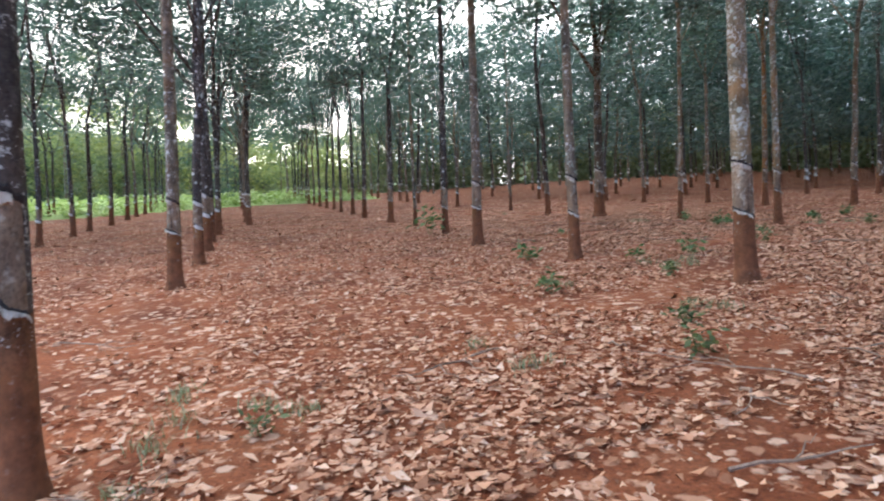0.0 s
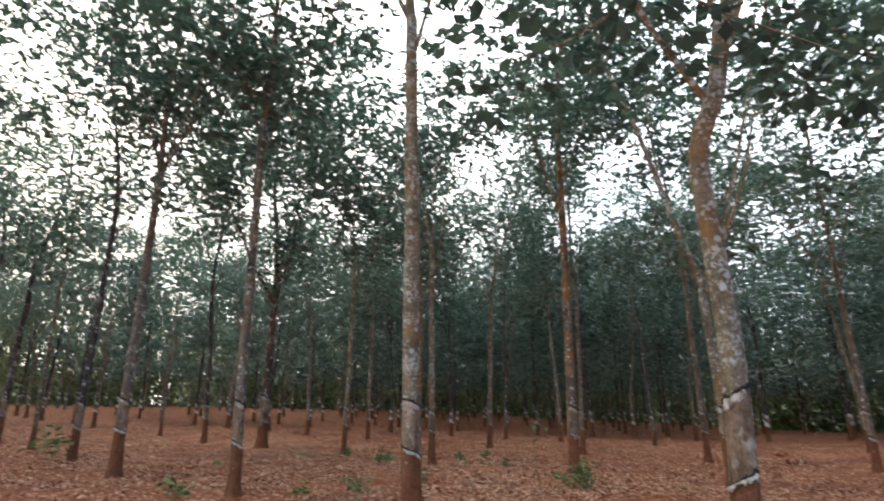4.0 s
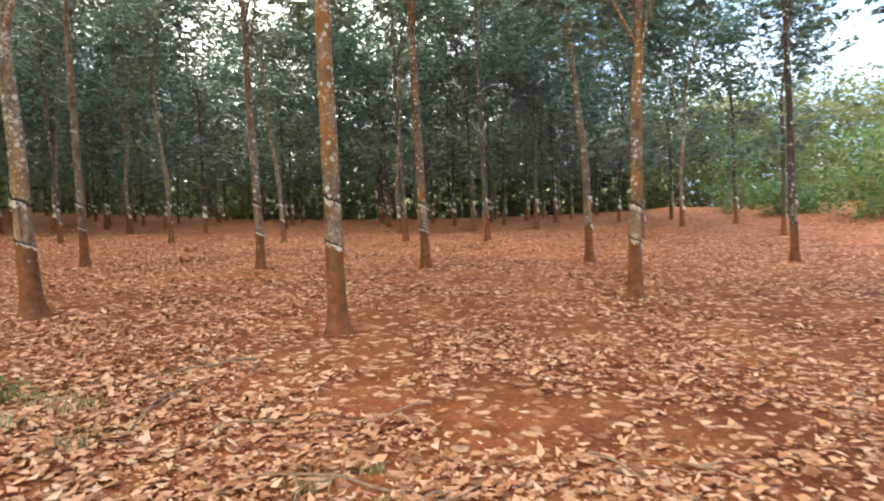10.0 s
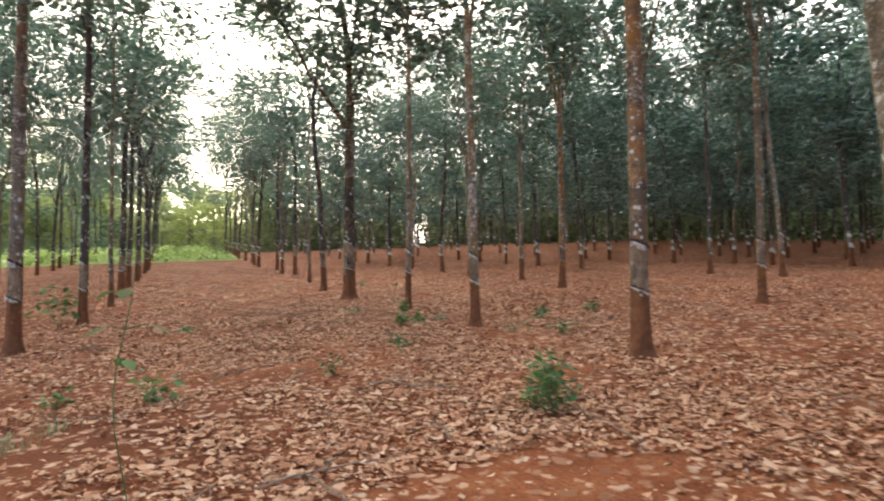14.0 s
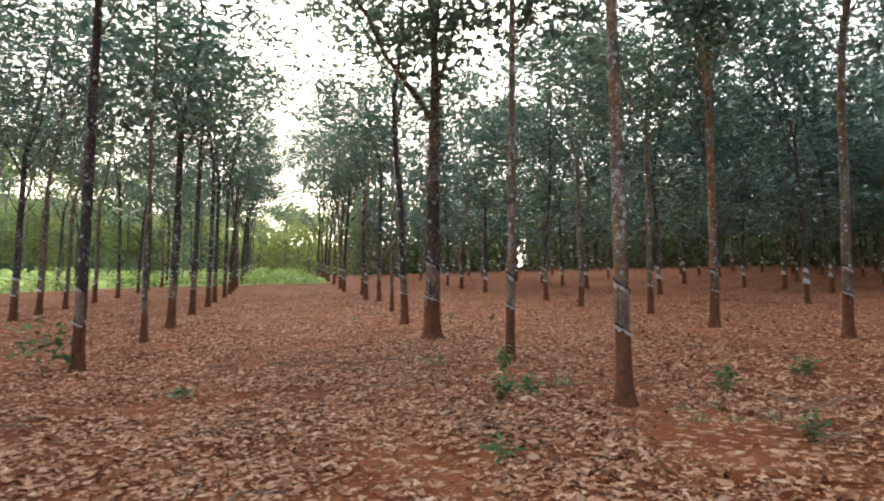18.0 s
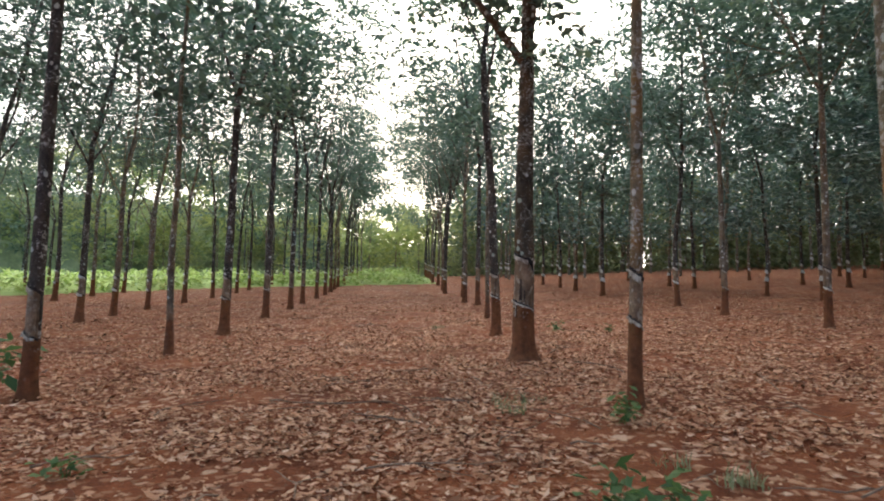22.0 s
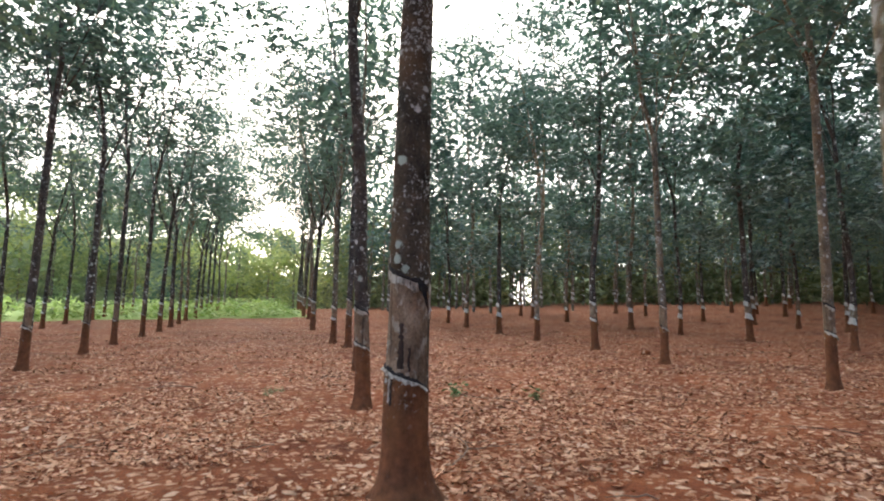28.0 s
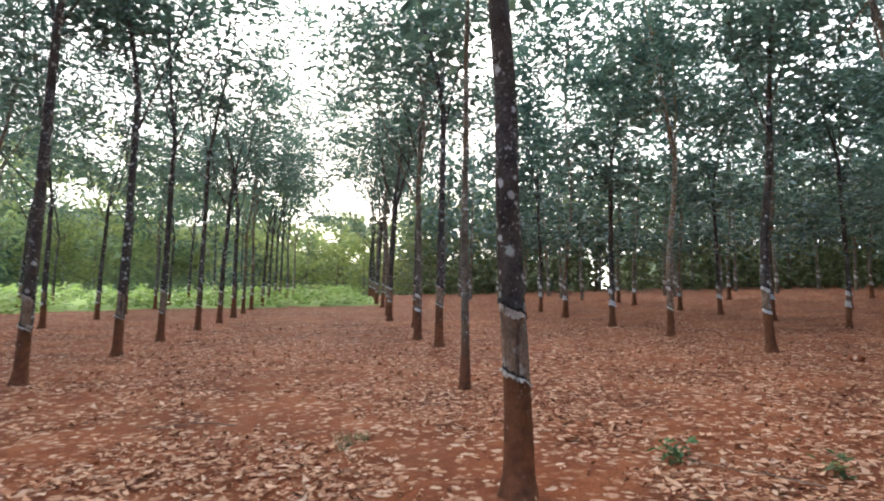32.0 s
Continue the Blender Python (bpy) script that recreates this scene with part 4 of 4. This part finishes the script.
def litter():
    """Dry leaves lying loose on the soil, four corners each, in patches."""
    g = random.Random(11)
    pts = []
    tries = 0
    while len(pts) < 150000 and tries < 1600000:
        tries += 1
        x, y = g.uniform(-32, 20), g.uniform(-7, 40)
        d = way_distance(x, y)
        if d > 21 or g.random() > math.exp(-max(0.0, d - 2.5) / 9.0):
            continue
        p = noise.noise((x * 0.55, y * 0.55, 1.0)) + 0.6 * noise.noise((x * 1.7, y * 1.7, 9.0))
        if g.random() > min(1.0, max(0.06, cover_at(x, y) + 1.9 * p)):
            continue
        pts.append((x, y, ground_z(x, y)))
    tries = 0
    while len(pts) < 270000 and tries < 700000:
        tries += 1
        a = WAY[g.randrange(len(WAY))]
        x, y = a[0] + g.gauss(0, 2.6), a[1] + g.gauss(0, 2.6)
        p = noise.noise((x * 0.55, y * 0.55, 1.0)) + 0.6 * noise.noise((x * 1.7, y * 1.7, 9.0))
        if g.random() < min(1.0, max(0.07, cover_at(x, y) + 2.1 * p)):
            pts.append((x, y, ground_z(x, y)))
    r = np.random.default_rng(3)
    c = np.array(pts)
    n = len(c)
    c[:, 2] += r.uniform(0.004, 0.028, n)
    ang = r.uniform(0, 2 * np.pi, n)
    d = np.stack([np.cos(ang), np.sin(ang), r.normal(0.0, 0.20, n)], 1)
    up = np.stack([r.normal(0, 0.28, n), r.normal(0, 0.28, n), np.ones(n)], 1)
    s = np.cross(d, up)
    s /= np.linalg.norm(s, axis=1)[:, None]
    f = np.cross(s, d)
    ln = ((0.030 + 0.078 * r.random(n) ** 1.7) * np.where(np.arange(n) < 150000, 1.0, 0.72))[:, None]
    w = ln * r.uniform(0.21, 0.36, n)[:, None]
    cup = ln * r.uniform(-0.10, 0.22, n)[:, None]
    curl = ln * r.uniform(-0.05, 0.38, n)[:, None]
    a = c - d * ln * 0.5 + f * curl * 0.6
    e = c + d * ln * 0.5 + f * curl
    v = np.stack([a, c + d * ln * r.uniform(-0.1, 0.2, n)[:, None] + s * w + f * cup, e, c + d * ln * r.uniform(-0.1, 0.2, n)[:, None] - s * w + f * cup], 1)
    ob = quads_object("leaf_litter", v, M_LITTER, 4)
    tagged(ob, "dry tan and brown fallen leaves covering the soil", "leaf litter", kind="stuff")


litter()


def twig(x, y, length, turn, seed, thick=0.007):
    g = random.Random(seed)
    t = new("dry_branch")
    t.location = (x, y, ground_z(x, y) + 0.012)
    tagged(t, "bent dry fallen twig lying on leaf litter", "twig", "fallen twigs")

    def stick(start, heading, ln, r, name):
        p, pts = Vector(start), [Vector(start)]
        for i in range(5):
            heading += g.gauss(0, 0.22)
            p = p + Vector((math.cos(heading), math.sin(heading), 0)) * (ln / 5)
            q = p.copy()
            q.z = ground_z(x + p.x, y + p.y) - ground_z(x, y) + 0.012 + 0.03 * g.random()
            pts.append(q)
        v, f = tube(pts, [r * (1 - 0.13 * i) for i in range(6)], 5)
        mesh_object(name, v, f, M_TWIG, t)
        return pts

    pts = stick((0, 0, 0), turn, length, thick, "stem")
    if length > 0.5:
        stick(pts[2], turn + g.choice((-0.8, 0.8)), length * 0.45, thick * 0.6, "side_shoot")
    if length > 0.8:
        stick(pts[3], turn + g.choice((-0.6, 0.6)), length * 0.35, thick * 0.6, "side_shoot")


g = random.Random(21)
made = 0
while made < 170:
    a = WAY[g.randrange(len(WAY))]
    x, y = a[0] + g.gauss(0, 3.0), a[1] + g.gauss(0, 3.0)
    twig(x, y, g.uniform(0.25, 1.2), g.uniform(0, 6.28), 500 + made, g.uniform(0.005, 0.011))
    made += 1


g = random.Random(22)
for i in range(26):
    twig(3.5 + g.gauss(0, 0.8), 4.0 + g.gauss(0, 0.9), g.uniform(0.3, 1.0), g.uniform(0, 6.28), 700 + i, g.uniform(0.004, 0.008))


def weed(x, y, height, count, size, seed, mat, label):
    g = random.Random(seed)
    t = new("weed_plant")
    t.location = (x, y, ground_z(x, y))
    tagged(t, label, "weed", "weeds among the litter")
    centres = []
    for i in range(count):
        line = limb_line(g, (g.gauss(0, 0.02), g.gauss(0, 0.02), -0.01), g.uniform(0, 6.28), g.uniform(0.55, 0.85), height * g.uniform(0.6, 1.0), 4)
        v, f = tube(line, [0.004, 0.0035, 0.003, 0.002, 0.001], 4)
        mesh_object("stem", v, f, mat, t)
        centres += [tuple(p) for p in line[2:]]
    quads_object("leaves", leaf_cloud(g, centres, 3, size * 0.5, size, 0.05), mat, 4, t)


def seedling(x, y, height, count, size, seed):
    """A single upright stem with broad leaves on long stalks."""
    g = random.Random(seed)
    t = new("seedling")
    t.location = (x, y, ground_z(x, y))
    tagged(t, "tall slender green seedling with few broad leaves", "seedling")
    pts = [(0.03 * math.sin(i * 0.9), 0.03 * math.cos(i * 0.7) - 0.03, height * i / 9 - 0.01) for i in range(10)]
    v, f = tube(pts, [0.0036 - 0.0002 * i for i in range(10)], 6)
    mesh_object("stem", v, f, M_WEED, t, smooth=True)
    for i in range(count):
        q = pts[int(9 * (0.7 + 0.3 * i / count))]
        a, ln = i * 2.4 + g.uniform(-0.3, 0.3), size * g.uniform(0.75, 1.2)
        d, sd, far = Vector((math.cos(a), math.sin(a), -0.25)), Vector((-math.sin(a), math.cos(a), 0)), g.uniform(0.05, 0.12)
        base = Vector(q) + Vector((math.cos(a), math.sin(a), 0.25)) * far
        edge = [(0.0, 0.02), (0.2, 0.24), (0.45, 0.34), (0.7, 0.27), (0.9, 0.1), (1.0, 0.01)]
        verts = []
        for u, w in edge:
            c = base + d * (ln * u) - Vector((0, 0, 0.25 * ln * u * u))
            verts += [tuple(c - sd * ln * w + Vector((0, 0, 0.12 * ln * w))), tuple(c), tuple(c + sd * ln * w + Vector((0, 0, 0.12 * ln * w)))]
        faces = [(k * 3 + e, k * 3 + e + 1, k * 3 + e + 4, k * 3 + e + 3) for k in range(5) for e in range(2)]
        leaf = mesh_object("leaf", verts, faces, M_BUSH if i > count - 3 else M_WEED, t, smooth=True)
        v, f = tube([q, tuple(base)], [0.003, 0.002], 4)
        mesh_object("stalk", v, f, M_WEED, leaf)


seedling(-0.70, 9.0, 1.30, 6, 0.085, 3)
GREEN, PALE = "small bright green weed among dry leaves", "pale grey-green weed tuft among dry leaves"
weed(0.0, 12.0, 0.50, 12, 0.11, 1, M_WEED, "knee-high leafy green shrub seedling on red soil")
weed(-0.15, 11.95, 0.28, 4, 0.10, 2, M_WEED, GREEN)
weed(-1.39, 15.77, 0.20, 5, 0.09, 3, M_BUSH, GREEN)
weed(-2.58, 12.40, 0.20, 5, 0.08, 4, M_BUSH, PALE)
weed(-3.35, 10.90, 0.30, 5, 0.12, 5, M_WEED, GREEN)
weed(-10.64, 13.85, 0.75, 6, 0.22, 6, M_WEED, "young green seedling with large leaves beside trunk")
weed(-4.19, 15.88, 0.26, 6, 0.12, 7, M_WEED, GREEN)
weed(-4.05, 16.15, 0.22, 5, 0.11, 8, M_WEED, GREEN)
weed(-2.51, 17.53, 0.18, 5, 0.09, 9, M_BUSH, PALE)
weed(-3.01, 14.26, 0.16, 4, 0.10, 10, M_WEED, GREEN)
weed(-5.45, 17.75, 0.24, 6, 0.10, 11, M_WEED, GREEN)
weed(1.77, 6.14, 0.08, 3, 0.05, 12, M_BUSH, PALE)
weed(1.86, 4.94, 0.08, 3, 0.05, 13, M_BUSH, PALE)
weed(2.26, 4.30, 0.09, 4, 0.055, 14, M_WEED, GREEN)
weed(0.35, 5.45, 0.10, 4, 0.06, 15, M_WEED, GREEN)
weed(1.78, 6.33, 0.08, 3, 0.06, 16, M_WEED, GREEN)
weed(-3.27, 2.94, 0.15, 5, 0.06, 17, M_BUSH, PALE)
weed(-1.71, 5.36, 0.22, 6, 0.08, 18, M_BUSH, PALE)
weed(-2.04, 6.23, 0.20, 6, 0.08, 19, M_BUSH, PALE)
weed(-3.79, 7.19, 0.26, 6, 0.10, 20, M_BUSH, PALE)
weed(-2.95, 8.60, 0.22, 5, 0.09, 21, M_BUSH, PALE)
weed(-5.47, 9.70, 0.30, 6, 0.12, 22, M_WEED, GREEN)
weed(2.03, 9.00, 0.16, 6, 0.08, 23, M_BUSH, PALE)
weed(1.89, 9.39, 0.16, 6, 0.08, 24, M_BUSH, PALE)


weed(-0.28, 12.65, 0.18, 5, 0.09, 25, M_WEED, GREEN)
weed(-4.05, 10.4, 0.16, 5, 0.09, 26, M_WEED, GREEN)
weed(-2.64, 18.01, 0.20, 6, 0.10, 27, M_WEED, GREEN)
weed(-2.04, 18.95, 0.22, 6, 0.10, 28, M_WEED, GREEN)
weed(-7.04, 14.01, 0.16, 5, 0.09, 29, M_WEED, GREEN)
weed(-11.36, 23.77, 0.18, 5, 0.10, 30, M_WEED, GREEN)
weed(-10.35, 24.22, 0.16, 5, 0.09, 31, M_BUSH, PALE)


def tuft_blades(x, y, height, blades, seed):
    """A loose tuft of thin arching blades."""
    g = random.Random(seed)
    out = []
    for _ in range(blades):
        a, lean, h, w = g.uniform(0, 6.28), g.uniform(0.2, 1.1), height * g.uniform(0.5, 1.1), g.uniform(0.003, 0.006)
        ox, oy = x + g.gauss(0, height * 0.45), y + g.gauss(0, height * 0.45)
        z = ground_z(ox, oy) - 0.01
        sx, sy = -math.sin(a) * w, math.cos(a) * w
        edge = []
        for q in (0.0, 0.35, 0.7, 1.0):
            f = 1 - 0.85 * q
            edge.append((ox + math.cos(a) * lean * h * q * q, oy + math.sin(a) * lean * h * q * q, z + h * (q - 0.35 * lean * q * q), sx * f, sy * f))
        for (x0, y0, z0, u0, v0), (x1, y1, z1, u1, v1) in zip(edge, edge[1:]):
            out.append(((x0 + u0, y0 + v0, z0), (x0 - u0, y0 - v0, z0), (x1 - u1, y1 - v1, z1), (x1 + u1, y1 + v1, z1)))
    return out


TUFTS = [(1.73, 8.35), (3.36, 6.83), (3.16, 6.22), (3.45, 5.77), (4.01, 5.32), (1.62, 7.99), (-1.72, 16.24), (-3.2, 9.73),
         (-4.16, 16.82), (-2.16, 16.42), (-6.66, 17.95), (-6.5, 17.37), (-13.81, 22.13), (3.57, 3.86),
         (4.0, 3.57), (0.29, 5.85), (0.66, 5.81), (1.87, 6.24), (1.84, 8.34), (2.37, 8.78), (2.29, 4.42), (3.19, 3.52), (-3.41, 3.04),
         (-3.64, 2.29), (-4.05, 7.7), (-3.25, 9.54), (-2.14, 6.77), (-2.92, 4.7), (-4.17, 3.06)]
g = random.Random(31)
blades = []
for i, (x, y) in enumerate(TUFTS):
    for k in range(3):
        blades += tuft_blades(x + g.gauss(0, 0.22), y + g.gauss(0, 0.22), g.uniform(0.07, 0.16), 34, 900 + i * 3 + k)
grass = quads_object("grass", blades, M_TUFT)
tagged(grass, "sparse pale grey-green grass tufts among dry leaves", "grass", kind="stuff")


def clod(x, y, size, seed):
    bm = bmesh.new()
    bmesh.ops.create_icosphere(bm, subdivisions=2, radius=size)
    for v in bm.verts:
        k = 1 + 0.45 * noise.noise(v.co * (2.2 / size) + Vector((seed * 3.7, 0, 0)))
        v.co = Vector((v.co.x * k, v.co.y * k * 0.8, v.co.z * k * 0.62))
    me = bpy.data.meshes.new("earth_clod")
    bm.to_mesh(me)
    bm.free()
    me.materials.append(M_SOIL)
    ob = new("earth_clod", me)
    ob.location = (x, y, ground_z(x, y) + size * 0.3)
    tagged(ob, "lump of dark red earth on the ground", "clod", "earth clods")


clod(5.25, 18.2, 0.16, 1)
clod(5.5, 18.35, 0.10, 2)
clod(6.08, 21.3, 0.16, 3)
clod(-12.1, 31.9, 0.12, 4)


def hanging_fringe(x, y, z, r, a0, a1, drop):
    """A torn black skirt with pale edges that hangs from the old cut of the thick tree."""
    t = new("torn_skirt")
    t.location = (x, y, ground_z(x, y))
    tagged(t, "torn black plastic skirt hanging from the old cut", "rain skirt")
    verts, faces = [], []
    n = 22
    for i in range(n + 1):
        a = a0 + (a1 - a0) * i / n
        low = z - drop * (0.25 + 0.75 * (i / n) ** 1.5) * (0.75 + 0.5 * noise.noise((i * 0.9, 2.0, 0)) + 0.2 * (i % 2))
        for q in (0.0, 0.5, 1.0):
            rr = r + 0.006 + 0.022 * q + 0.006 * ((i % 2) * 2 - 1) * q
            verts.append((math.cos(a) * rr, math.sin(a) * rr, z + (low - z) * q))
    for i in range(n):
        for k in range(2):
            b = i * 3 + k
            faces.append((b, b + 3, b + 4, b + 1))
    mesh_object("skirt", verts, faces, M_CUT, t)
    v, f = tube([(math.cos(a1) * (r + 0.034), math.sin(a1) * (r + 0.034), z - drop * q / 6) for q in range(7)], [0.006, 0.009, 0.005, 0.008, 0.004, 0.007, 0.003], 6)
    mesh_object("edge", v, f, M_LATEX, t, "pale frayed edge")


hanging_fringe(-8.68, 19.94, 1.43, 0.162, radians(-22), radians(4), 0.24)
